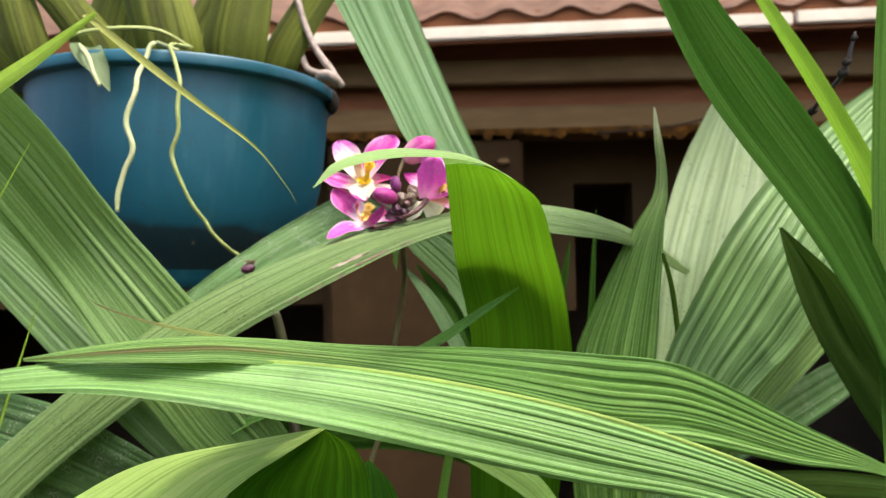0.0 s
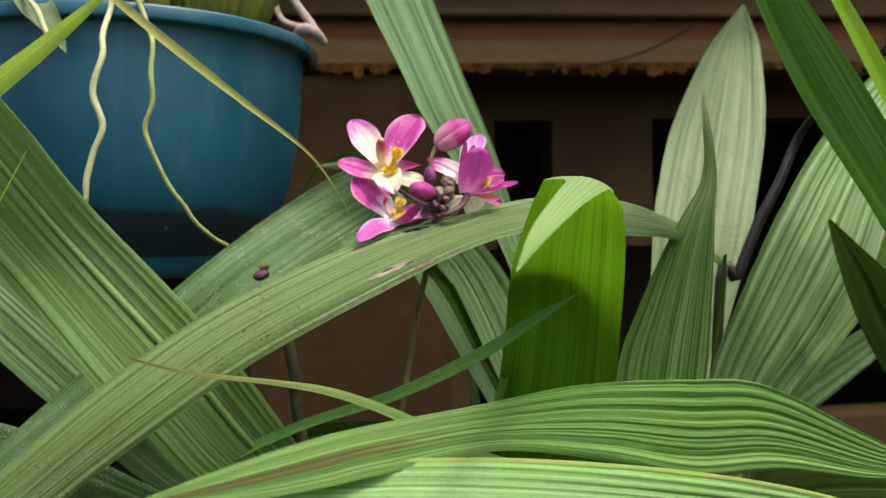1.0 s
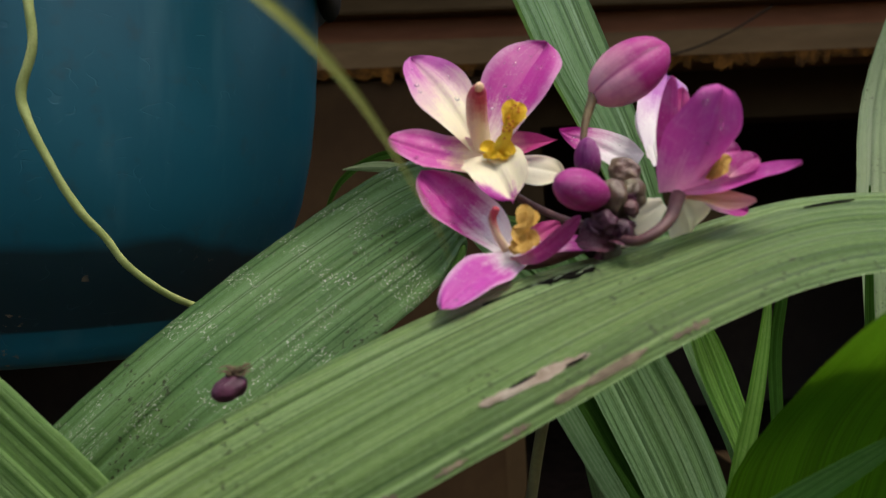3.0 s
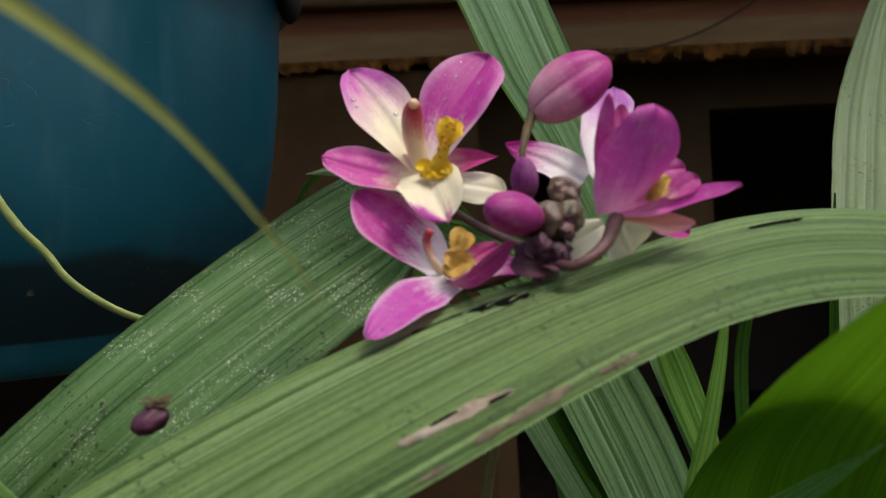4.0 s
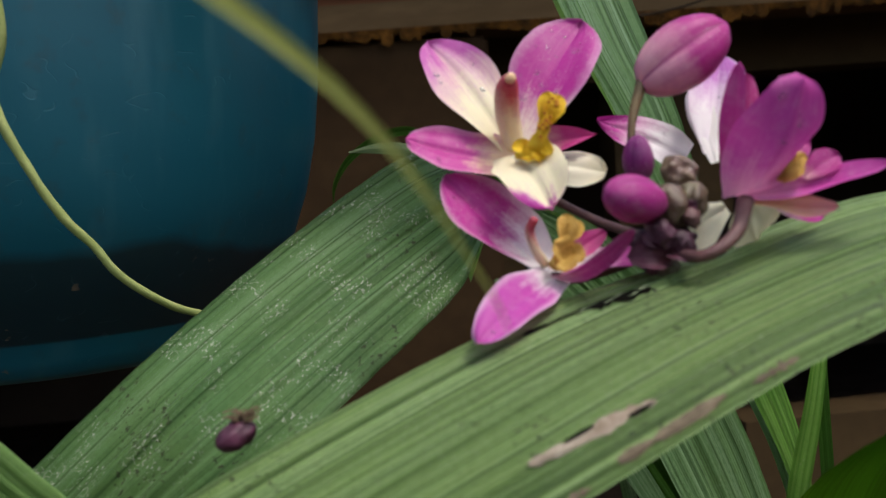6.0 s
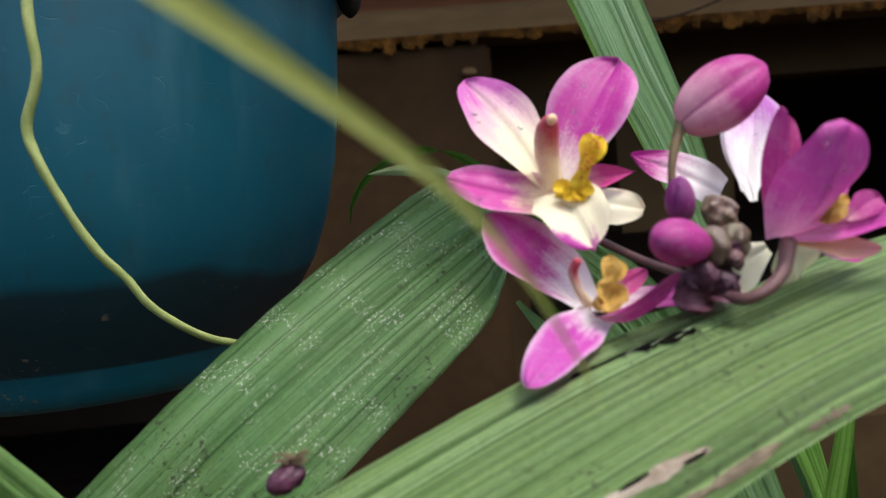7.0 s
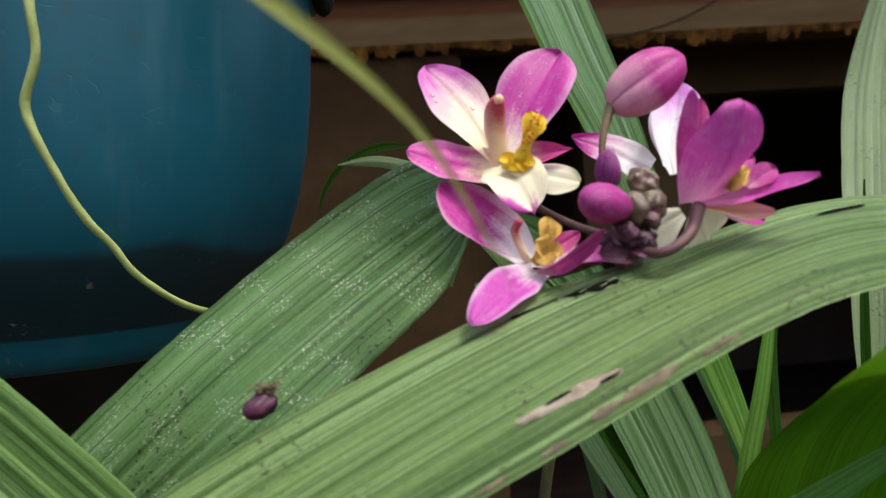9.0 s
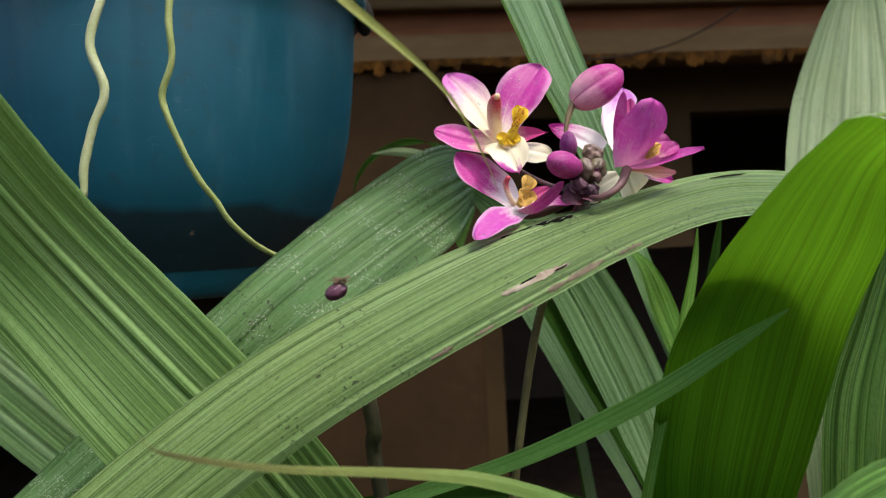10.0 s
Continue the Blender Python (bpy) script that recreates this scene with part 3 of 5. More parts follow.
def egg(name, a, b, radius, material, parent, label="", ribs=0, blunt=0.5, sides=20, rings=14, crumple=0.0):
    """A bud from its stalk end a to its tip b, faintly ribbed."""
    origin = np.array(parent.matrix_basis.translation) if not parent.parent else np.array(parent.parent.matrix_basis.translation)
    a, b = np.array(a) - origin, np.array(b) - origin
    t = (b - a) / np.linalg.norm(b - a)
    s1 = np.cross(t, (0.2, 0.9, 0.35))
    s1 /= np.linalg.norm(s1)
    s2 = np.cross(t, s1)
    verts, uvs, faces = [], [], []
    for i in range(rings + 1):
        q = i / rings
        r = radius * max(0.01, math.sin(math.pi * q ** (0.75 + 0.5 * blunt))) ** 0.46
        for j in range(sides):
            g = 2 * math.pi * j / sides
            rr = r * (1 + ribs * (2 * abs(math.cos(1.5 * g)) ** 0.7 - 1))
            if crumple:
                rr *= 1 + crumple * noise.noise((2.2 * math.cos(g) + 900 * a[0], 2.2 * math.sin(g) + 700 * a[2], 3.5 * q))
            verts.append(a + (b - a) * q + rr * (s1 * math.cos(g) + s2 * math.sin(g)))
            uvs.append((j / sides, q))
    for i in range(rings):
        faces += [(i * sides + j, i * sides + (j + 1) % sides, (i + 1) * sides + (j + 1) % sides, (i + 1) * sides + j) for j in range(sides)]
    faces += [tuple(range(sides))[::-1], tuple(range(rings * sides, (rings + 1) * sides))]
    return part(name, as_mesh(name, verts, faces, material, uvs), parent, label)


def petal(name, base, tip, width, material, parent, facing=(0, -1, 0.25), bow=0.0, cup=0.12, round_at=0.58, label="", seed=0, neck=0.28, tail=0.55):
    """A petal from base to tip. facing: the way its upper face looks; bow: how far its middle rises towards that; cup: rolled edges; tail: how pointed it ends."""
    origin = np.array(parent.parent.matrix_basis.translation) if parent.parent else np.array(parent.matrix_basis.translation)
    base, tip = np.array(base, float) - origin, np.array(tip, float) - origin
    along = tip - base
    length = np.linalg.norm(along)
    t = along / length
    side = np.cross(t, facing)
    side /= np.linalg.norm(side)
    up = np.cross(side, t)
    rnd = np.random.RandomState(seed + 3)
    ph = rnd.uniform(0, 6.28, 3)
    nu, nv = 18, 30
    verts, uvs = [], []
    for i in range(nv + 1):
        q = i / nv
        if q < round_at:
            w = neck + (1 - neck) * math.sin(math.pi / 2 * q / round_at) ** 1.1
        else:
            w = max(0.0, 1 - ((q - round_at) / (1 - round_at)) ** 2.0) ** tail
        w = max(w, 0.015) * width * (1 + 0.03 * math.sin(14 * q + ph[2]))
        for j in range(nu + 1):
            p = j / nu * 2 - 1
            lift = bow * length * math.sin(math.pi * q) + cup * width * (p * p) * math.sin(math.pi * min(1, q * 1.1)) - 0.06 * width * (1 - abs(p)) ** 7
            lift += 0.055 * width * math.sin(8 * q + ph[0] + 2 * p) * p * abs(p) + 0.035 * width * math.sin(5 * q + ph[1]) * p
            lift += 0.010 * width * math.sin(9 * p + ph[2]) * math.sin(math.pi * q) + 0.05 * width * q**4 * math.sin(ph[1] + 3 * p)
            verts.append(base + along * q + side * (p * w / 2) + up * lift)
            uvs.append((j / nu, q))
    k = nu + 1
    faces = [(i * k + j, i * k + j + 1, (i + 1) * k + j + 1, (i + 1) * k + j) for i in range(nv) for j in range(nu)]
    ob = part(name, as_mesh(name, verts, faces, material, uvs), parent, label)
    GRIDS[ob.name] = np.array(verts).reshape(nv + 1, k, 3)
    return ob


# ---- setting ----
ground = part("ground", as_mesh("ground", [(-30, -30, 0), (30, -30, 0), (30, 30, 0), (-30, 30, 0)], [(0, 1, 2, 3)], SOIL))
tagged(ground, "dark brown bare garden soil", "ground", kind="structure")

# the low shed behind: wall with dark openings, post, beams and rusty roof
WALL_Y = 1.72
wall = thing("wall_north", (0, WALL_Y, 0), "dark brown plastered shed wall with unlit openings", "wall", kind="structure")
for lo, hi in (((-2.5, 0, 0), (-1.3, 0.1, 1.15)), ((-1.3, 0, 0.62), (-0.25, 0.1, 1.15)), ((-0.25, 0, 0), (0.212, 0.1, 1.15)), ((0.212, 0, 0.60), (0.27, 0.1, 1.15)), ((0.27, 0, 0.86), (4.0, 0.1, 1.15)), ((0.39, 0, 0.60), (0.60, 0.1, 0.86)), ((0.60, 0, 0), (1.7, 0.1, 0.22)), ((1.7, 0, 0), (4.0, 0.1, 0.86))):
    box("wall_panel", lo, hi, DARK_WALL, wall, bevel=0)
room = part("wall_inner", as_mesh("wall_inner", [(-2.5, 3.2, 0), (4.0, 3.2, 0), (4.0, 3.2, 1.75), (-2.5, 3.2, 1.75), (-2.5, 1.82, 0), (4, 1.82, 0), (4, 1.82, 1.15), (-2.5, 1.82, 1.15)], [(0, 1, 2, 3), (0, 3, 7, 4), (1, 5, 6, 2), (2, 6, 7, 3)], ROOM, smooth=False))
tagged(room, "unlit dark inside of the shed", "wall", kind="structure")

post = thing("wall_post", (0, 1.6, 0), "brown plastered square post of the shed", "post", kind="structure")
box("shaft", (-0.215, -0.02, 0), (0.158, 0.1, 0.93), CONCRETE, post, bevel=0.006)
box("bracket", (0.110, -0.032, 0.880), (0.132, -0.02, 0.892), GREY_BEAM, post)

beams = thing("eave_beams", (0, 1.6, 1.0), "stacked reddish and grey weathered wooden eave beams", "beam", kind="structure")
for lo, hi, m in (((-2.5, -0.03, -0.055), (4, 0.1, -0.010), GREY_BEAM), ((-2.5, 0.0, -0.010), (4, 0.12, 0.034), RED_BEAM), ((-2.5, -0.035, 0.034), (4, 0.12, 0.080), GREY_BEAM), ((-2.5, -0.02, 0.080), (4, 0.12, 0.15), RED_BEAM)):
    box("beam", lo, hi, m, beams)

fringe_rnd = np.random.RandomState(5)
fv, ff, run_x = [], [], -1.2
while run_x < 2.4:
    w, h = fringe_rnd.uniform(0.006, 0.03), 0.010 + 0.018 * fringe_rnd.rand() ** 2
    i = len(fv)
    fv += [(run_x, 0, 0), (run_x + w, 0, 0), (run_x + w * 0.95, 0.004, -h * 0.75), (run_x + w * 0.6, 0.006, -h), (run_x + w * 0.1, 0.004, -h * 0.8)]
    ff += [(i, i + 1, i + 2, i + 3, i + 4)]
    run_x += w * fringe_rnd.uniform(0.75, 0.97)
fringe = part("rust_fringe", as_mesh("rust_fringe", fv, ff, RUST, smooth=False))
fringe.location = (0, 1.565, 0.947)
tagged(fringe, "ragged rusty orange edge under the eave beam", "trim", kind="structure")

fascia = thing("fascia", (0, 1.5, 1.108), "white painted fascia strip along the roof edge", "trim", kind="structure")
box("strip", (-0.378, -0.012, -0.012), (0.46, 0.012, 0.012), FASCIA, fascia)
box("strip", (0.463, -0.012, -0.012), (0.64, 0.012, 0.012), FASCIA, fascia)
box("strip", (0.645, -0.014, -0.010), (2.4, 0.012, 0.014), FASCIA, fascia)
box("backing", (-0.378, 0.022, -0.012), (2.4, 0.034, 0.047), RED_BEAM, fascia)
fascia.rotation_euler = (0, radians(-1.05), 0)

# corrugated sheets sloping up from the eave
rv, rf, n_wave = [], [], 520
for j, (y, z) in enumerate(((1.49, 1.142), (3.6, 2.35))):
    for i in range(n_wave + 1):
        x = -2.5 + 6.5 * i / n_wave
        rv.append((x, y, z - 0.009 * math.cos(2 * math.pi * (x + 0.038) / 0.112) + (0.018 * max(x, -0.4))))
for i in range(n_wave):
    rf.append((i, i + 1, n_wave + 1 + i + 1, n_wave + 1 + i))
roof = part("roof", as_mesh("roof", rv, rf, ROOF))
roof.modifiers.new("thickness", "SOLIDIFY").thickness = 0.004
tagged(roof, "reddish brown corrugated metal roof", "roof", kind="structure")

ev, ef = [], []
for i in range(n_wave + 1):
    x = -2.5 + 6.5 * i / n_wave
    top = 1.1446 - 0.009 * math.cos(2 * math.pi * (x + 0.038) / 0.112) + 0.018 * max(x, -0.4)
    ev += [(x, 1.497, 1.09 + 0.018 * max(x, -0.4)), (x, 1.497, top)]
    if i:
        ef.append((2 * i - 2, 2 * i, 2 * i + 1, 2 * i - 1))
filler = part("eave_filler", as_mesh("eave_filler", ev, ef, RED_BEAM, smooth=False))
filler.modifiers.new("thickness", "SOLIDIFY").thickness = 0.003
tagged(filler, "dark brown filler strip under the roof waves", "trim", kind="structure")

cable = tube("cable", [(0.30, 1.57, 0.936), (0.36, 1.555, 0.936), (0.43, 1.55, 0.941), (0.50, 1.55, 0.956), (0.565, 1.55, 0.982), (0.63, 1.55, 1.018)], [0.0022] * 6, CORD)
tagged(cable, "thin dark brown cable sagging under the eave", "cable")

# ---- the hanging pot ----
pot = thing("hanging_pot", (-0.1345, 0.545, 0.634), "blue plastic hanging pot with a dirty dark foot", "plant pot")
pot.rotation_euler = (0, radians(0.8), 0)
body = lathe("body", [(0.0, 0.010), (0.045, 0.010), (0.053, 0.006), (0.0570, 0.0065), (0.0592, 0.0085), (0.0615, 0.0125), (0.0630, 0.0165), (0.0645, 0.0185), (0.0715, 0.028), (0.0790, 0.040), (0.0842, 0.054), (0.0884, 0.072), (0.0908, 0.090), (0.0922, 0.108), (0.0930, 0.120), (0.0935, 0.1262), (0.0937, 0.1268), (0.0980, 0.1272), (0.0986, 0.1276), (0.0989, 0.1284), (0.0990, 0.1330), (0.0986, 0.1340), (0.0976, 0.1345), (0.0935, 0.1346), (0.0925, 0.1340), (0.090, 0.12), (0.079, 0.05), (0.0, 0.045)], POT, pot)
lathe("soil", [(0.0, 0.126), (0.05, 0.127), (0.0905, 0.120)], SOIL, pot)
egg("hook_clip", (-0.0365, 0.541, 0.769), (-0.0368, 0.543, 0.753), 0.0043, CABLE, pot, "black plastic clip")

tw = thing("hanger_twine", (-0.03, 0.53, 0.78), "grey braided twine that the pot hangs by", "twine")
tube("strand", [(-0.030, 0.53, 0.772), (-0.034, 0.53, 0.778), (-0.045, 0.532, 0.795), (-0.054, 0.535, 0.82), (-0.060, 0.54, 0.86), (-0.066, 0.545, 1.0), (-0.075, 0.55, 1.35)], [0.0022, 0.0025, 0.0022, 0.002, 0.002, 0.002, 0.002], TWINE, tw)
tube("strand", [(-0.038, 0.528, 0.774), (-0.050, 0.535, 0.781), (-0.055, 0.54, 0.80), (-0.057, 0.54, 0.83), (-0.060, 0.54, 0.86)], [0.002, 0.002, 0.0018, 0.0018, 0.0018], TWINE, tw)
tube("knot", [(-0.026, 0.528, 0.766), (-0.031, 0.524, 0.771), (-0.038, 0.525, 0.773), (-0.043, 0.53, 0.770)], [0.0022, 0.0031, 0.0030, 0.0020], TWINE, tw)

# the plant in the pot: straw-coloured sheaths, hanging roots
pp = thing("potted_orchid", (-0.13, 0.545, 0.77), "orchid clump with straw-green sheaths and hanging roots", "plant")
tube("root", [(-0.108, 0.465, 0.772), (-0.1140, 0.4455, 0.7705), (-0.1162, 0.440, 0.7600), (-0.1164, 0.430, 0.7485), (-0.1150, 0.4245, 0.7398), (-0.1192, 0.423, 0.7237), (-0.1156, 0.423, 0.7103), (-0.1195, 0.423, 0.6995), (-0.1228, 0.423, 0.6882), (-0.1236, 0.423, 0.678)], [0.0011, 0.0012, 0.0013, 0.0013, 0.0013, 0.0014, 0.0014, 0.0013, 0.0014, 0.0010], ROOT, pp, lumps=0.06)
tube("root", [(-0.1000, 0.462, 0.773), (-0.1050, 0.4462, 0.7695), (-0.1026, 0.4448, 0.7613), (-0.0984, 0.441, 0.7481), (-0.0996, 0.441, 0.7346), (-0.0994, 0.442, 0.7229), (-0.1036, 0.444, 0.7114), (-0.1020, 0.445, 0.7031), (-0.0985, 0.4485, 0.6925), (-0.0950, 0.452, 0.684), (-0.0905, 0.457, 0.6765), (-0.086, 0.462, 0.668), (-0.078, 0.474, 0.659), (-0.070, 0.486, 0.654)], [0.0010, 0.0011, 0.0011, 0.0011, 0.0012, 0.0011, 0.0012, 0.0011, 0.0010, 0.0011, 0.0010, 0.0010, 0.0010, 0.0009], ROOT_GREEN, pp, lumps=0.06)
tube("root", [(-0.20, 0.48, 0.772), (-0.17, 0.46, 0.779), (-0.145, 0.458, 0.783), (-0.12, 0.465, 0.784), (-0.105, 0.48, 0.778)], [0.0010, 0.0012, 0.0012, 0.0011, 0.0009], ROOT_GREEN, pp)
for sx, sy, lean, wide, tall, turn in ((-0.215, 0.52, -0.9, 34, 0.15, -10), (-0.200, 0.50, -0.35, 26, 0.13, 15), (-0.172, 0.53, 0.10, 40, 0.2, 8), (-0.150, 0.50, -0.75, 30, 0.16, 20), (-0.118, 0.50, -0.25, 44, 0.22, -6), (-0.092, 0.52, 0.10, 40, 0.22, 5), (-0.078, 0.55, 0.42, 34, 0.2, -15), (-0.135, 0.56, 0.3, 38, 0.2, 10)):
    blade("sheath", [(sx, sy, 0.758, wide * 0.75, turn, 4), (sx + lean * 0.02, sy - 0.008, 0.785, wide, turn - 6, 0), (sx + lean * 0.07, sy - 0.004, 0.825, wide * 0.92, turn, 0), (sx + lean * 0.15, sy + 0.005, 0.758 + tall * 0.6, wide * 0.7, turn + 8, 0), (sx + lean * 0.30, sy + 0.02, 0.758 + tall, wide * 0.25, turn + 10, 0)], SHEATH, pp, pleats=8, depth=0.02, cup=0.32, seed=int(sx * -1000))
blade("torn_sheath", [(-0.160, 0.470, 0.779, 11, 12, -4), (-0.1505, 0.4455, 0.7695, 17, 10, -6), (-0.1445, 0.4405, 0.7595, 16, 8, -8), (-0.1390, 0.4385, 0.7515, 9, 8, -10), (-0.1340, 0.4375, 0.7430, 0.8, 8, -10)], GREY, pp, "grey-green torn sheath over the rim", pleats=5, cup=0.2, seed=4)
tube("root_stub", [(-0.156, 0.450, 0.772), (-0.1505, 0.440, 0.7675), (-0.1450, 0.4365, 0.7610), (-0.1415, 0.4345, 0.7525), (-0.1380, 0.4345, 0.7450)], [0.0009, 0.0012, 0.0013, 0.0012, 0.0009], ROOT, pp)

frond_rnd = np.random.RandomState(8)
for n in range(14):
    x, y, z = frond_rnd.uniform(-0.275, -0.225), frond_rnd.uniform(0.52, 0.58), frond_rnd.uniform(0.765, 0.80)
    h, d = frond_rnd.uniform(0.008, 0.016), frond_rnd.uniform(-0.008, 0.008)
    blade("small_leaf", [(x, y, z - 0.01, 2, 0, 0), (x + d * 0.3, y - 0.004, z + h * 0.3, 7, 20, 10), (x + d, y - 0.01, z + h, 0.6, 20, 10)], GREY, pp, pleats=1, fold=0.15, across=6, per=4, seed=70 + n)

# ---- the flowering plant ----
orchid = thing("flowering_orchid", (0.05, 0.46, 0.0), "ground orchid with pleated green leaves and magenta flowers", "plant")
arch = blade("leaf", rooted([
    (-0.2165, 0.3710, 0.5004, 23.1, -7, -43),
    (-0.1883, 0.3705, 0.5246, 23.7, -3, -40),
    (-0.1618, 0.3700, 0.5462, 22.6, 0, -43),
    (-0.1322, 0.3710, 0.5729, 23.1, -6, -40),
    (-0.0906, 0.3705, 0.6048, 27.8, -23, -33),
    (-0.0528, 0.3720, 0.6290, 29.0, -45, -39),
    (-0.0044, 0.3740, 0.6514, 33.7, -71, -29),
    (0.0298, 0.3795, 0.6627, 36.9, -83, -17),
    (0.0615, 0.3855, 0.6692, 41.7, -100, -18),
    (0.0982, 0.3975, 0.6669, 38.6, -103, -22),
    (0.1307, 0.4175, 0.6595, 28.2, -114, -14),
    (0.1629, 0.4425, 0.6436, 6.7, -127, -21),
], (0.034, 0.436, 0.0), True), SAGE_OLD, orchid, "arching sage-green leaf with scars", pleats=13, depth=0.022, cup=0.06, seed=1)
blade("leaf", rooted([
    (-0.2219, 0.3950, 0.5150, 27.6, -24, -25),
    (-0.1877, 0.4075, 0.5422, 27.6, -24, -25),
    (-0.1535, 0.4200, 0.5694, 27.6, -24, -25),
    (-0.1193, 0.4325, 0.5966, 31.7, -19, -30),
    (-0.0824, 0.4310, 0.6269, 36.3, -38, -37),
    (-0.0606, 0.4350, 0.6433, 45.2, -53, -34),
    (-0.0376, 0.4490, 0.6595, 43.4, -50, -39),
    (-0.0153, 0.4655, 0.6738, 41.0, -56, -52),
    (-0.0056, 0.4780, 0.6796, 36.1, -64, -60),
    (0.0001, 0.4920, 0.6821, 30.5, -70, -65),
    (0.0041, 0.5100, 0.6814, 27.3, -66, -71),
    (0.0059, 0.5335, 0.6723, 18.6, -44, -77),
    (0.0035, 0.5500, 0.6529, 5.8, 0, -68),
], (0.044, 0.439, 0.0), True), SAGE_MEALY, orchid, "broad leaf flecked with pale scale", pleats=12, depth=0.025, cup=0.06, seed=2)
blade("leaf", rooted([
    (-0.0089, 0.4475, 0.8286, 70.6, 56, 20),
    (0.0032, 0.4540, 0.7938, 65.4, 56, 16),
    (0.0280, 0.4610, 0.7386, 66.5, 59, 10),
    (0.0377, 0.4660, 0.7179, 66.3, 58, 6),
    (0.0509, 0.4800, 0.6960, 49.8, 53, 1),
    (0.0701, 0.5000, 0.6574, 26.1, 50, 3),
    (0.0835, 0.5050, 0.6233, 16.7, 37, 3),
    (0.0885, 0.4950, 0.5976, 14.1, 46, 7),
    (0.0844, 0.4750, 0.5737, 12.3, 56, -10),
], (0.024, 0.454, 0.0)), SAGE, orchid, pleats=9, depth=0.02, cup=0.08, seed=3)
blade("leaf", rooted([
    (0.0038, 0.5100, 0.6807, 4.9, 0, 11),
    (0.0279, 0.5250, 0.6674, 28.5, 22, 18),
    (0.0560, 0.5375, 0.6375, 32.6, 9, 6),
    (0.0769, 0.5375, 0.5954, 35.7, 8, -1),
    (0.0905, 0.5300, 0.5532, 26.9, 0, 4),
    (0.0939, 0.5000, 0.5158, 14.1, 0, 26),
], (0.075, 0.478, 0.0)), SAGE, orchid, pleats=10, depth=0.03, cup=0.05, seed=4)
blade("leaf", rooted([
    (0.0107, 0.5270, 0.6533, 1.5, 0, 31),
    (0.0299, 0.5300, 0.6280, 9.0, 22, 18),
    (0.0499, 0.5300, 0.5905, 9.0, 24, 25),
    (0.0713, 0.5220, 0.5485, 9.0, 49, 15),
    (0.0830, 0.4970, 0.5140, 4.3, 0, 29),
], (0.066, 0.443, 0.0)), SAGE, orchid, "narrow pale green leaf", pleats=3, depth=0.02, seed=14)
blade("leaf", rooted([
    (0.0192, 0.5340, 0.6533, 1.8, 0, 31),
    (0.0384, 0.5370, 0.6280, 11.0, 22, 18),
    (0.0584, 0.5370, 0.5905, 11.0, 24, 25),
    (0.0798, 0.5290, 0.5485, 11.0, 49, 15),
    (0.0915, 0.5040, 0.5140, 4.3, 0, 29),
], (0.07, 0.45, 0.0)), DEEP, orchid, pleats=3, depth=0.03, seed=15)
blade("leaf", rooted([
    (0.0660, 0.4900, 0.6520, 2.0, 48, 2),
    (0.0745, 0.4910, 0.6420, 15.0, 46, 3),
    (0.0830, 0.4960, 0.6233, 18.0, 37, 3),
    (0.0882, 0.4870, 0.5976, 15.5, 46, 7),
    (0.0842, 0.4670, 0.5737, 13.5, 56, -10),
], (0.026, 0.446, 0.0)), STRAP, orchid, "narrow fresh green leaf", pleats=4, depth=0.05, across=24, seed=16)
bright = blade("leaf", rooted([
    (0.0731, 0.4275, 0.5528, 46.1, 6, -5),
    (0.0754, 0.4225, 0.5824, 52.0, -6, -1),
    (0.0730, 0.4000, 0.6209, 53.5, -35, 13),
    (0.0656, 0.3585, 0.6508, 41.9, -18, 8),
    (0.0617, 0.3300, 0.6689, 36.2, 16, 0),
    (0.0563, 0.3060, 0.6767, 28.2, 26, -9),
], (0.052, 0.447, 0.0), True), FRESH, orchid, "bright fresh leaf folded over at its top", pleats=12, depth=0.008, cup=-0.10, seed=5, per=12)
flap = blade("folded_tip", [
    (0.0563, 0.3060, 0.6767, 28.2, 26, -9),
    (0.0490, 0.2720, 0.6762, 16.0, 28, -8),
    (0.0350, 0.2360, 0.6722, 6.8, 4, -20),
    (0.0225, 0.2110, 0.6655, 3.6, -10, -24),
    (0.0165, 0.2035, 0.6590, 0.3, -10, -20),
], FLAP, orchid, "pale underside of the folded leaf tip", pleats=12, depth=0.008, cup=-0.10, seed=5, per=12)
flap.parent = bright
blade("leaf", rooted([
    (0.0729, 0.3760, 0.6371, 0.6, 0, -46),
    (0.0571, 0.3790, 0.6273, 4.6, -49, -30),
    (0.0338, 0.3860, 0.6122, 6.8, -56, -25),
    (0.0020, 0.3950, 0.5967, 6.7, -58, -22),
    (-0.0376, 0.4035, 0.5834, 5.8, -52, -24),
    (-0.0783, 0.4150, 0.5630, 5.2, -50, -28),
], (0.03, 0.436, 0.0)), LANCE, orchid, "narrow fresh green pointed leaf", pleats=2, depth=0.02, fold=0.25, across=12, seed=6)
blade("leaf", rooted([
    (-0.0742, 0.2850, 0.6367, 0.3, 0, -66),
    (-0.0705, 0.2880, 0.6325, 1.2, 0, -53),
    (-0.0562, 0.2990, 0.6260, 1.7, -72, -37),
    (-0.0341, 0.3110, 0.6199, 2.2, -87, -47),
    (-0.0174, 0.3235, 0.6132, 3.4, -74, -53),
    (0.0039, 0.3415, 0.6000, 5.8, -102, -27),
    (0.0303, 0.3550, 0.5810, 9.5, -110, -30),
    (0.0626, 0.3650, 0.5640, 13.9, -125, -29),
], (0.125, 0.400, 0.0)), DRY_TIP, orchid, "narrow leaf with a dried brown tip", pleats=3, fold=0.15, across=14)
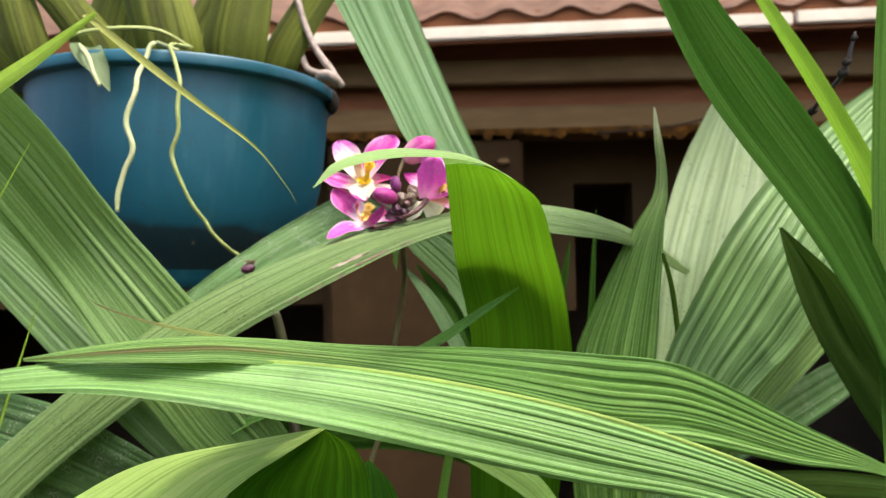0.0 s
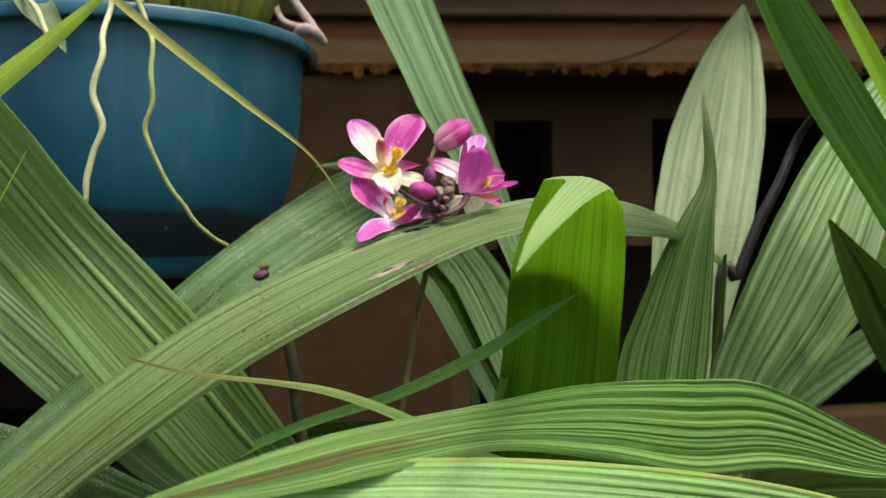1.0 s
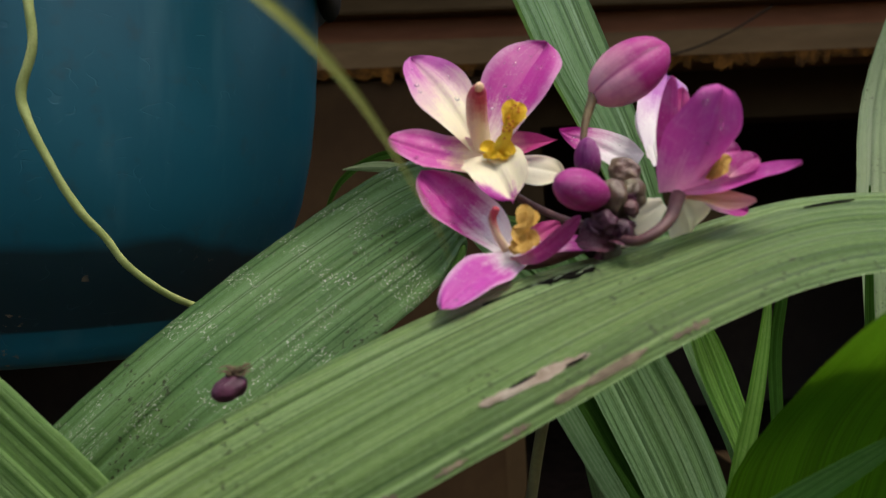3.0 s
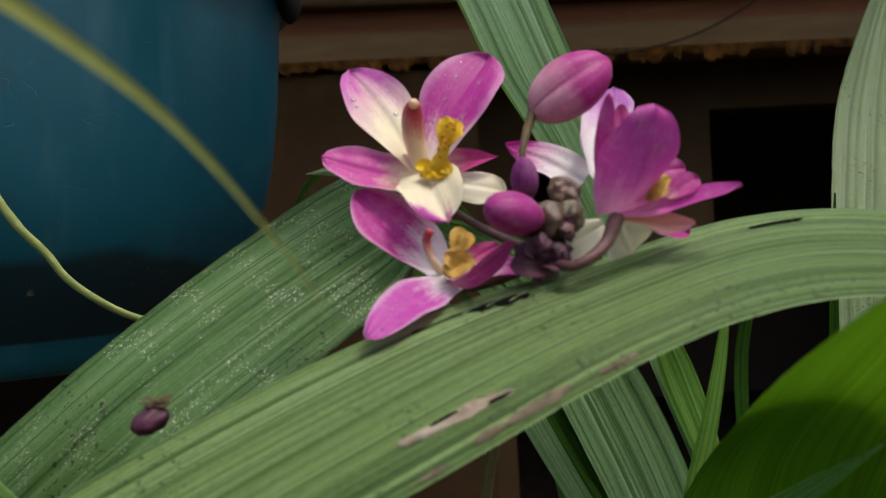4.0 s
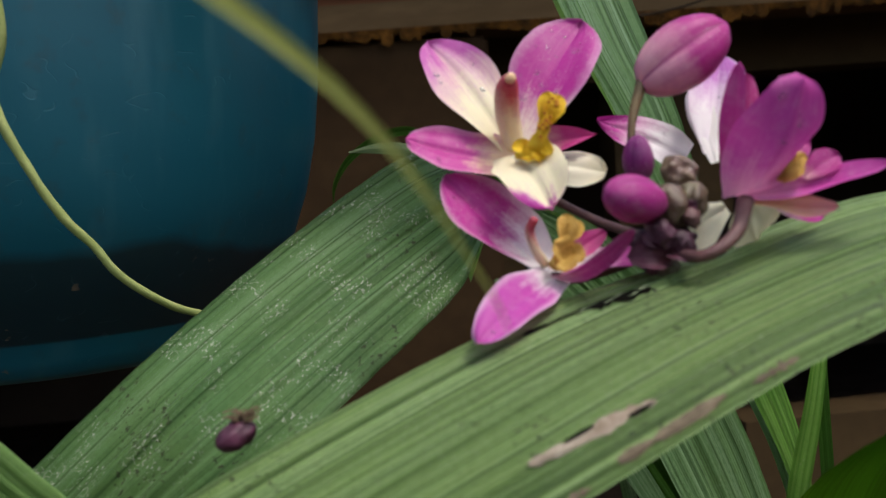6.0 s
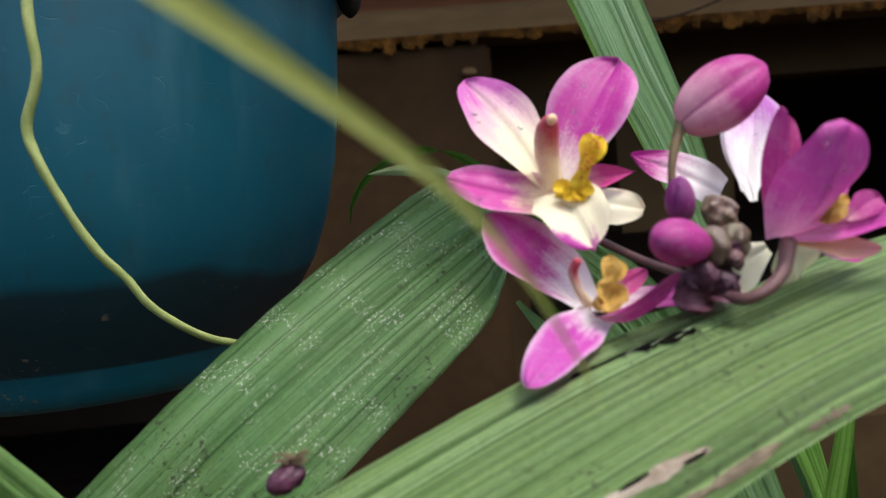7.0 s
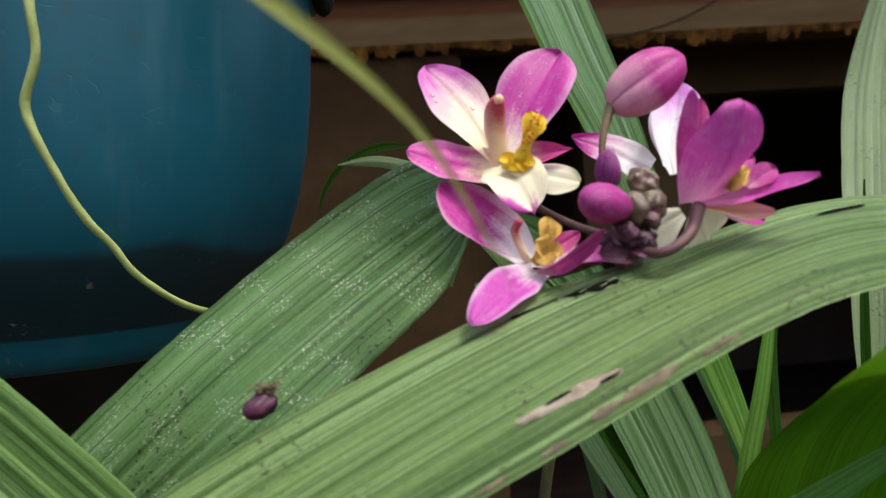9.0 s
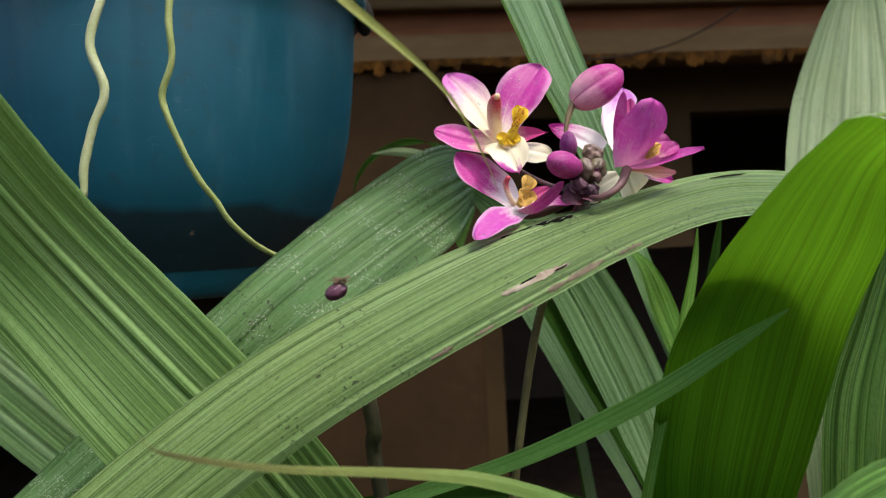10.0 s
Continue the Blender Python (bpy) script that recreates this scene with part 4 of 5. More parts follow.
blade("leaf", rooted([
    (0.1218, 0.4730, 0.6800, 0.6, 0, -1),
    (0.1198, 0.4720, 0.6554, 2.5, 0, -1),
    (0.1178, 0.4700, 0.6307, 3.4, 0, -1),
    (0.1144, 0.4650, 0.5976, 3.9, 0, -1),
], (0.07, 0.478, 0.0)), DEEP, orchid, pleats=2, fold=0.2, across=8, seed=8)
blade("leaf", rooted([
    (0.1103, 0.5000, 0.6642, 1.0, 0, -1),
    (0.1072, 0.5000, 0.6471, 3.9, 0, -1),
    (0.1037, 0.5000, 0.6275, 4.6, 0, -1),
    (0.0989, 0.4900, 0.5958, 4.1, 0, -1),
], (0.068, 0.442, 0.0)), DEEP, orchid, pleats=2, fold=0.2, across=8, seed=9)
blade("leaf", rooted([
    (0.0748, 0.4400, 0.6586, 0.6, 0, -3),
    (0.0732, 0.4400, 0.6460, 2.8, 0, -3),
    (0.0673, 0.4350, 0.6287, 4.3, 0, -16),
    (0.0605, 0.4300, 0.6126, 5.0, 0, -15),
    (0.0495, 0.4200, 0.5880, 3.7, 0, -4),
], (0.039, 0.468, 0.0)), MIDGREEN, orchid, pleats=3, fold=0.25, across=12, seed=10)
blade("leaf", rooted([
    (-0.0345, 0.5600, 0.6998, 0.5, 180, -70),
    (-0.0240, 0.5600, 0.7004, 4.2, 180, -60),
    (-0.0140, 0.5600, 0.6990, 5.0, 180, -55),
    (-0.0022, 0.5600, 0.6945, 5.0, 180, -50),
    (0.0120, 0.5600, 0.6840, 4.5, 180, -45),
], (0.064, 0.481, 0.0)), GREY, orchid, "pale drying leaf tip", pleats=3, fold=0.1, across=10, seed=11)
blade("leaf", rooted([
    (-0.0440, 0.6000, 0.6820, 0.5, 150, 40),
    (-0.0430, 0.6000, 0.6890, 2.0, 150, 40),
    (-0.0370, 0.6000, 0.6985, 3.0, 160, 60),
    (-0.0252, 0.6000, 0.7065, 3.2, 180, 75),
    (-0.0112, 0.6000, 0.7092, 3.4, 180, 85),
    (0.0023, 0.6000, 0.7054, 3.4, 180, -80),
    (0.0180, 0.5950, 0.6930, 3.0, 180, -60),
], (0.060, 0.50, 0.0)), DEEP, orchid, "thin drooping dark leaf", pleats=2, fold=0.1, across=8, seed=12)

tube("flower_stem", [(0.0215, 0.388, 0.668), (0.0205, 0.405, 0.655), (0.019, 0.430, 0.642), (0.014, 0.44, 0.616), (0.006, 0.44, 0.57), (-0.004, 0.442, 0.50), (0.015, 0.45, 0.25), (0.05, 0.46, 0.0)], [0.0014, 0.0014, 0.0014, 0.0014, 0.0014, 0.0015, 0.0022, 0.003], STALK_GREEN, orchid)
tube("flower_stem", [(-0.0445, 0.424, 0.627), (-0.043, 0.426, 0.620), (-0.040, 0.43, 0.60), (-0.036, 0.435, 0.56), (0.01, 0.44, 0.3), (0.05, 0.46, 0.0)], [0.0020, 0.0024, 0.0026, 0.0026, 0.003, 0.004], STALK_DARK, orchid)

# scars and slits that follow a leaf's own surface
def mark(name, leaf, a, b, width, material, label="", ragged=0.35, seed=0):
    """A thin scab from near a to near b on a leaf, lying on its pleats."""
    grid = GRIDS[leaf.name]
    o = np.array(leaf.parent.matrix_basis.translation)
    ia, ja = np.unravel_index(np.argmin(((grid + o - np.array(a)) ** 2).sum(-1)), grid.shape[:2])
    ib, jb = np.unravel_index(np.argmin(((grid + o - np.array(b)) ** 2).sum(-1)), grid.shape[:2])
    rnd = np.random.RandomState(seed)
    n, vs = 16, []

    def at_grid(i, j):
        i, j = min(max(i, 0), grid.shape[0] - 1.001), min(max(j, 0), grid.shape[1] - 1.001)
        i0, j0 = int(i), int(j)
        fi, fj = i - i0, j - j0
        return (grid[i0, j0] * (1 - fi) + grid[i0 + 1, j0] * fi) * (1 - fj) + (grid[i0, j0 + 1] * (1 - fi) + grid[i0 + 1, j0 + 1] * fi) * fj

    for q in np.linspace(0, 1, n + 1):
        i, j = ia + (ib - ia) * q, ja + (jb - ja) * q
        p, p1, p2 = at_grid(i, j), at_grid(i + 0.6, j), at_grid(i, j + 0.6)
        up = np.cross(p2 - p, p1 - p)
        up /= np.linalg.norm(up) + 1e-12
        if up @ np.array((0, -0.6, 0.8)) < 0:
            up = -up
        cell = np.linalg.norm(p2 - p) / 0.6 + 1e-9
        w = width * math.sin(math.pi * (0.03 + 0.94 * q)) ** 0.5 * (1 + ragged * rnd.uniform(-1, 1)) / cell / 2
        for s in (-1, -0.33, 0.33, 1):
            vs.append(at_grid(i, j + s * w) + up * (0.0004 if abs(s) < 1 else 0.0002))
    fs = [(4 * i + c, 4 * i + c + 1, 4 * i + c + 5, 4 * i + c + 4) for i in range(n) for c in range(3)]
    return part(name, as_mesh(name, vs, fs, material), leaf, label)


mark("scar", arch, (-0.0084, 0.3586, 0.6515), (0.0092, 0.3616, 0.6581), 0.0025, SCAR, "tan scab", seed=1)
for a, b in (((-0.0040, 0.3592, 0.6532), (0.0005, 0.3600, 0.6548)), ((0.0045, 0.3608, 0.6563), (0.0085, 0.3615, 0.6578))):
    mark("scar_pit", arch, a, b, 0.0010, SLIT, seed=2)
mark("slit", arch, (0.0590, 0.3910, 0.6768), (0.0702, 0.3960, 0.6755), 0.0020, SLIT, "dark torn slit", seed=5)
mark("slit", arch, (-0.0030, 0.3840, 0.6600), (0.0040, 0.3840, 0.6629), 0.0016, SLIT, "dark torn slit", seed=6)
mark("slit", arch, (0.0052, 0.3840, 0.6633), (0.0180, 0.3840, 0.6670), 0.0022, SLIT, "dark torn slit", seed=7)
for n in range(9):
    q = 0.08 + 0.78 * n / 8
    x, z = 0.0052 + 0.0128 * q, 0.6633 + 0.0037 * q
    mark("fibre", arch, (x - 0.0004, 0.3832, z - 0.0006), (x + 0.0004, 0.3850, z + 0.0006), 0.0005, SCAR_GREEN, "pale fibre across the slit", seed=20 + n)
def margin_scab(x0, x1, inset, width, seed):
    """A dry scab that runs along the arching leaf's lower margin between two places."""
    grid, o = GRIDS[arch.name], np.array(orchid.location)
    col = grid.shape[1] - 1 - inset
    span = range(60, grid.shape[0] - 8)
    a, b = (min(span, key=lambda i: abs(grid[i, col, 0] + o[0] - x)) for x in (x0, x1))
    mark("edge_scar", arch, grid[a, col] + o, grid[b, col] + o, width, SCAR_BROWN, "brown dry scab along the margin", ragged=0.7, seed=seed)


for x0, x1, inset, width, seed in ((0.004, 0.019, 4, 0.0017, 8), (-0.026, -0.020, 3, 0.0013, 9), (0.023, 0.028, 3, 0.0010, 10), (-0.004, 0.002, 2, 0.0008, 11), (-0.015, -0.011, 2, 0.0007, 12)):
    margin_scab(x0, x1, inset, width, seed)

# flowers
flower = tube("flower", [(0.020, 0.394, 0.672), (0.015, 0.408, 0.675), (0.0065, 0.413, 0.681), (0.0008, 0.409, 0.688)], [0.0008, 0.0008, 0.0009, 0.0012], STALK, orchid, "open cream and magenta flower")
C1 = (0.0008, 0.408, 0.6887)
petal("petal", C1, (-0.0120, 0.4180, 0.7106), 0.0128, PETAL_PALE, flower, (0.25, -1, 0.35), 0.05, 0.10, 0.55, seed=1, neck=0.36)
petal("petal", (0.0016, 0.408, 0.6895), (0.0166, 0.4145, 0.7120), 0.0150, PETAL_PINK, flower, (-0.3, -1, 0.4), 0.06, 0.12, 0.60, seed=2, neck=0.30)
petal("petal", (0.0006, 0.4055, 0.6868), (-0.0180, 0.4065, 0.6921), 0.0098, PETAL_LEFT, flower, (0.1, -0.9, 0.6), -0.06, 0.14, 0.42, seed=3, neck=0.80, tail=0.5)
petal("petal", (0.0006, 0.4065, 0.6882), (0.0046, 0.3950, 0.6782), 0.0122, PETAL_CREAM, flower, (-0.1, -1, 0.45), 0.14, 0.14, 0.48, seed=4, neck=0.62)
petal("petal", (0.0030, 0.4070, 0.6862), (0.0176, 0.4085, 0.6836), 0.0076, PETAL_IVORY, flower, (0.0, -0.9, 0.5), 0.05, -0.12, 0.60, seed=5, neck=0.45)
petal("petal", (0.003, 0.409, 0.689), (0.0166, 0.4085, 0.6905), 0.0052, PETAL_ROSE, flower, (0.0, -1, 0.3), 0.02, 0.3, 0.30, seed=6, tail=1.3)
tube("column", [(0.0012, 0.4075, 0.6890), (0.0006, 0.4065, 0.6918), (-0.0001, 0.4050, 0.6950), (-0.0003, 0.4025, 0.6982), (-0.0001, 0.4002, 0.6997), (0.0001, 0.3988, 0.6996)], [0.0017, 0.0020, 0.0022, 0.0021, 0.0015, 0.0006], COLUMN, flower, "cream column with a rose hood", sides=16)
egg("anther", (-0.0004, 0.3992, 0.7004), (0.0002, 0.3980, 0.6998), 0.0010, ANTHER, flower)
tube("lip", [(0.0014, 0.4040, 0.6872), (0.0030, 0.4012, 0.6880), (0.0042, 0.4000, 0.6898), (0.0053, 0.3992, 0.6928), (0.0060, 0.3990, 0.6950)], [0.0010, 0.0014, 0.0012, 0.0010, 0.0007], LIP, flower, "yellow lip", per=5, sides=12, lumps=0.15)
for n, (p, q, w) in enumerate((((0.0052, 0.3992, 0.6922), (0.0080, 0.3980, 0.6966), 0.0040), ((0.0052, 0.3990, 0.6922), (0.0058, 0.3976, 0.6974), 0.0036), ((0.0056, 0.3992, 0.6930), (0.0086, 0.3986, 0.6948), 0.0026), ((0.0034, 0.4008, 0.6880), (-0.0004, 0.4010, 0.6890), 0.0026), ((0.0034, 0.4006, 0.6880), (0.0012, 0.3994, 0.6866), 0.0028), ((0.0036, 0.4006, 0.6880), (0.0044, 0.3990, 0.6862), 0.0030), ((0.0036, 0.4006, 0.6882), (0.0064, 0.3996, 0.6878), 0.0028))):
    petal("lip_lobe", p, q, w, LIP, flower, (0.0, -1, 0.4), 0.10, 0.35, 0.62, seed=40 + n, neck=0.5)
lip_rnd = np.random.RandomState(21)
for n in range(16):
    q = lip_rnd.uniform(0.15, 1.0)
    p = np.array((0.0040, 0.3985, 0.6890)) * (1 - q) + np.array((0.0064, 0.3968, 0.6962)) * q + lip_rnd.uniform(-1, 1, 3) * np.array((0.0011, 0.0003, 0.0005))
    egg("callus", p, p + np.array((0.0002, -0.0006, 0.0003)), 0.00028, LIP_DEEP, flower, sides=8, rings=5)
petal("lip_base", (0.0008, 0.4055, 0.688), (0.0058, 0.3995, 0.6862), 0.0062, PETAL_IVORY, flower, (0.0, -0.9, 0.5), 0.05, 0.2, 0.6, seed=30, neck=0.5)

flower2 = tube("flower", [(0.020, 0.392, 0.670), (0.014, 0.400, 0.667), (0.008, 0.402, 0.666), (0.0036, 0.399, 0.668)], [0.0012, 0.0013, 0.0015, 0.0018], STALK, orchid, "half-hidden magenta and white flower")
C2 = (0.0038, 0.3975, 0.6682)
petal("petal", C2, (-0.0118, 0.4055, 0.6850), 0.0128, PETAL_SIDE, flower2, (0.45, -0.9, 0.25), -0.05, 0.22, 0.58, seed=7, neck=0.35)
petal("petal", (0.0042, 0.3950, 0.6672), (-0.0108, 0.3795, 0.6602), 0.0086, PETAL_LOW, flower2, (-0.1, -0.75, 0.6), 0.06, 0.10, 0.50, seed=8, neck=0.72)
petal("petal", C2, (0.0200, 0.392, 0.6690), 0.0060, PETAL_WHITE, flower2, (0.0, -0.6, 0.8), 0.02, 0.1, 0.55, seed=9)
petal("petal", (0.0040, 0.3935, 0.6668), (0.0142, 0.3825, 0.6744), 0.0052, PETAL_CURL, flower2, (0.3, -0.8, -0.5), 0.06, 0.25, 0.45, seed=10, neck=0.5)
petal("petal", (0.0060, 0.398, 0.6690), (0.0140, 0.398, 0.6735), 0.0040, PETAL_ROSE, flower2, (0.0, -1, 0.4), 0.03, 0.2, 0.5, seed=11)
tube("column", [(0.0030, 0.396, 0.669), (0.0012, 0.3945, 0.6718), (0.0004, 0.3938, 0.6748), (0.0012, 0.3928, 0.6768)], [0.0009, 0.0008, 0.0008, 0.0007], COLUMN, flower2)
tube("lip", [(0.0040, 0.3942, 0.6688), (0.0052, 0.3925, 0.6700), (0.0060, 0.3925, 0.6722), (0.0066, 0.3932, 0.6748)], [0.0010, 0.0013, 0.0010, 0.0007], LIP_PALE, flower2, "pale yellow lip", per=5, sides=12, lumps=0.12)
for n, (p, q, w) in enumerate((((0.0058, 0.3925, 0.6720), (0.0064, 0.3925, 0.6772), 0.0034), ((0.0058, 0.3927, 0.6725), (0.0086, 0.3926, 0.6758), 0.0030), ((0.0052, 0.3920, 0.6706), (0.0036, 0.3904, 0.6728), 0.0038), ((0.0052, 0.3918, 0.6704), (0.0046, 0.3898, 0.6682), 0.0042), ((0.0054, 0.3920, 0.6706), (0.0086, 0.3910, 0.6704), 0.0032))):
    petal("lip_lobe", p, q, w, LIP_PALE, flower2, (0.0, -1, 0.4), 0.10, 0.35, 0.62, seed=50 + n, neck=0.5)

flower3 = tube("flower", [(0.021, 0.389, 0.670), (0.0245, 0.382, 0.6695), (0.0295, 0.382, 0.6725), (0.0330, 0.386, 0.677)], [0.0009, 0.0010, 0.0011, 0.0014], STALK, orchid, "magenta flower seen from its side")
C3 = (0.0335, 0.388, 0.6778)
petal("petal", C3, (0.0372, 0.3752, 0.6944), 0.0128, PETAL_FULL, flower3, (-0.02, 1.0, 0.65), -0.12, 0.20, 0.56, seed=11, neck=0.62, tail=0.45)
petal("petal", (0.0325, 0.389, 0.680), (0.0322, 0.3835, 0.6980), 0.0046, PETAL_CURL, flower3, (-0.8, -0.6, 0.2), 0.02, 0.2, 0.45, seed=12, neck=0.6)
petal("petal", (0.0345, 0.390, 0.682), (0.0362, 0.3900, 0.6970), 0.0050, PETAL_ROSE, flower3, (-0.5, -0.8, 0.2), 0.04, 0.2, 0.5, seed=24, neck=0.5)
petal("petal", (0.0340, 0.401, 0.685), (0.0425, 0.415, 0.7040), 0.0100, PETAL_LILAC, flower3, (-0.4, -1, 0.3), 0.03, 0.12, 0.6, seed=13)
petal("petal", (0.0338, 0.399, 0.6835), (0.0372, 0.416, 0.6985), 0.0048, PETAL_SNOW, flower3, (-0.4, -1, 0.3), 0.05, 0.1, 0.55, seed=14)
petal("petal", (0.0352, 0.416, 0.6850), (0.0202, 0.4228, 0.6940), 0.0092, PETAL_BLUSH, flower3, (0.1, -1, 0.5), 0.05, 0.10, 0.34, seed=15, neck=0.85, tail=0.9)
petal("petal", C3, (0.0514, 0.3770, 0.6814), 0.0066, PETAL_FULL, flower3, (-0.2, -0.5, 0.8), -0.05, 0.14, 0.50, seed=16, tail=0.85)
petal("petal", (0.0375, 0.394, 0.6842), (0.0498, 0.3975, 0.6856), 0.0062, PETAL_CURL, flower3, (0, -1, 0.2), 0.02, 0.1, 0.7, seed=17)
petal("petal", C3, (0.0375, 0.393, 0.6700), 0.0100, PETAL_IVORY, flower3, (0.0, -1, 0.3), 0.03, 0.08, 0.55, seed=18, neck=0.5)
petal("petal", (0.032, 0.391, 0.676), (0.0215, 0.394, 0.6700), 0.0086, PETAL_IVORY, flower3, (0.0, -1, 0.3), 0.02, 0.08, 0.55, seed=19)
petal("petal", C3, (0.0450, 0.381, 0.6752), 0.0055, PETAL_PEACH, flower3, (0.0, -0.7, 0.8), -0.06, 0.1, 0.6, seed=20, neck=0.5)
petal("petal", (0.036, 0.388, 0.678), (0.0470, 0.389, 0.6735), 0.0045, PETAL_WHITE, flower3, (0.0, -1, 0.3), 0.0, 0.1, 0.6, seed=22)
for n, (p, q, w) in enumerate((((0.0378, 0.3860, 0.6800), (0.0400, 0.3845, 0.6842), 0.0034), ((0.0388, 0.3860, 0.6802), (0.0424, 0.3850, 0.6836), 0.0030), ((0.0384, 0.3855, 0.6800), (0.0412, 0.3835, 0.6820), 0.0032))):
    petal("lip_lobe", p, q, w, LIP_PALE, flower3, (0.0, -1, 0.4), 0.10, 0.35, 0.62, "pale yellow lip", seed=60 + n, neck=0.5)
petal("lip_lobe", (0.0415, 0.384, 0.680), (0.0470, 0.384, 0.6832), 0.0044, PETAL_CURL, flower3, (0.0, -0.8, 0.5), 0.05, 0.2, 0.6, seed=21)

# buds
bud = tube("bud_stalk", [(0.0205, 0.394, 0.676), (0.0194, 0.397, 0.684), (0.0196, 0.398, 0.691), (0.0225, 0.3995, 0.6985)], [0.0007, 0.0007, 0.0007, 0.0011], STALK_TAN, orchid)
egg("bud", (0.0218, 0.400, 0.6972), (0.0366, 0.3975, 0.7062), 0.0054, BUD_PALE, bud, "closed rose-magenta bud", ribs=0.11, blunt=0.42, sides=36)
bud_b = tube("bud_stalk", [(0.020, 0.390, 0.672), (0.0190, 0.389, 0.675), (0.0180, 0.388, 0.6775)], [0.001, 0.0011, 0.0014], STALK, orchid)
egg("bud", (0.0200, 0.3865, 0.6774), (0.0098, 0.3800, 0.6802), 0.0035, BUD, bud_b, "small round magenta bud", ribs=0.07, blunt=0.5, sides=36)
bud_c = tube("bud_stalk", [(0.0198, 0.392, 0.673), (0.0192, 0.3935, 0.678), (0.0190, 0.3935, 0.6815)], [0.0009, 0.0009, 0.0011], STALK, orchid)
egg("bud", (0.0190, 0.3935, 0.6812), (0.0184, 0.3915, 0.6888), 0.0024, BUD_DARK, bud_c, "small dark purple bud", ribs=0.10, blunt=0.3, sides=30)
bud_d = tube("bud_stalk", [(0.0200, 0.394, 0.664), (0.0215, 0.391, 0.669), (0.0222, 0.390, 0.674), (0.0240, 0.392, 0.679)], [0.0016, 0.0018, 0.0018, 0.0012], STALK, orchid, lumps=0.12)
for a, b, r, m, said in (((0.0218, 0.3890, 0.6735), (0.0212, 0.3862, 0.6806), 0.0027, BUD_DULL, "dull green-brown young bud"), ((0.0245, 0.3905, 0.6745), (0.0268, 0.3885, 0.6805), 0.0024, BUD_DULL, "dull green-brown young bud"), ((0.0245, 0.396, 0.6800), (0.0288, 0.396, 0.6840), 0.0026, BUD_MAUVE, "greyish mauve young bud"), ((0.0200, 0.3880, 0.6715), (0.0192, 0.3850, 0.6750), 0.0021, HUSK, ""), ((0.0225, 0.3880, 0.6705), (0.0232, 0.3850, 0.6728), 0.0020, HUSK, ""), ((0.0180, 0.3890, 0.6705), (0.0165, 0.3870, 0.6735), 0.0017, HUSK, ""), ((0.0235, 0.3870, 0.6745), (0.0250, 0.3850, 0.6760), 0.0014, STALK, "")):
    egg("young_bud", a, b, r, m, bud_d, said, ribs=0.20, sides=30, crumple=0.55)
for a, b, w in (((0.0215, 0.388, 0.6685), (0.0140, 0.3865, 0.6700), 0.0046), ((0.0205, 0.388, 0.6700), (0.0235, 0.3835, 0.6690), 0.0034), ((0.0225, 0.389, 0.675), (0.0255, 0.386, 0.6775), 0.0026), ((0.0190, 0.390, 0.674), (0.0165, 0.387, 0.6765), 0.0026)):
    petal("bract", a, b, w, BRACT, bud_d, (0, -1, 0.4), 0.10, 0.3, 0.5)

fallen = thing("fallen_bud", (-0.0487, 0.3868, 0.6475), "withered purple bud with a hairy brown end lying on a leaf", "bud")
egg("husk", (-0.0454, 0.3895, 0.6486), (-0.0510, 0.3864, 0.6466), 0.0021, HUSK, fallen, ribs=0.10, crumple=0.25, sides=28)
thread_rnd = np.random.RandomState(9)
for n in range(44):
    g, reach = thread_rnd.uniform(0, 6.28), thread_rnd.uniform(0.0012, 0.0034)
    root = np.array((-0.0468, 0.3880, 0.6500)) + thread_rnd.uniform(-1, 1, 3) * np.array((0.0014, 0.0006, 0.0004))
    out = np.array((math.cos(g), 0.4 * math.sin(g), 0.35 + 0.5 * thread_rnd.rand()))
    bend = thread_rnd.uniform(-1, 1, 3) * 0.0005
    tube("thread", [root, root + out * reach * 0.5 + bend, root + out * reach * np.array((1.0, 1.0, 0.6))], [0.00014, 0.00012, 0.00007], THREAD, fallen, per=3, sides=5)

# ---- leaves of the clump at the pot's foot ----
west = thing("orchid_clump", (-0.02, 0.45, 0.0), "clump of broad pleated sage-green orchid leaves", "plant", "orchid clumps")
blade("leaf", rooted([
    (-0.1562, 0.3385, 0.7182, 37.6, 192, -40),
    (-0.1451, 0.3684, 0.6946, 40.5, 192, -43),
    (-0.1283, 0.3950, 0.6602, 43.2, 180, -46),
    (-0.0993, 0.3994, 0.6222, 47.4, -169, -50),
    (-0.0797, 0.4020, 0.5985, 45.4, -172, -42),
    (-0.0593, 0.4088, 0.5696, 41.8, -175, -45),
    (-0.0274, 0.4200, 0.5361, 19.5, 180, -50),
], (0.003, 0.425, 0.0)), SAGE_WARM, west, pleats=12, depth=0.026, cup=-0.04, seed=21)
blade("leaf", rooted([
    (-0.1820, 0.4000, 0.6684, 33.0, 180, -80),
    (-0.1605, 0.4250, 0.6344, 45.2, 180, -88),
    (-0.1321, 0.4375, 0.5983, 30.9, -168, -37),
    (-0.1013, 0.4475, 0.5601, 25.6, -166, -38),
    (-0.0709, 0.4575, 0.5257, 15.9, -154, -45),
], (-0.014, 0.46, 0.0)), SMOOTH, west, pleats=9, depth=0.02, seed=22)

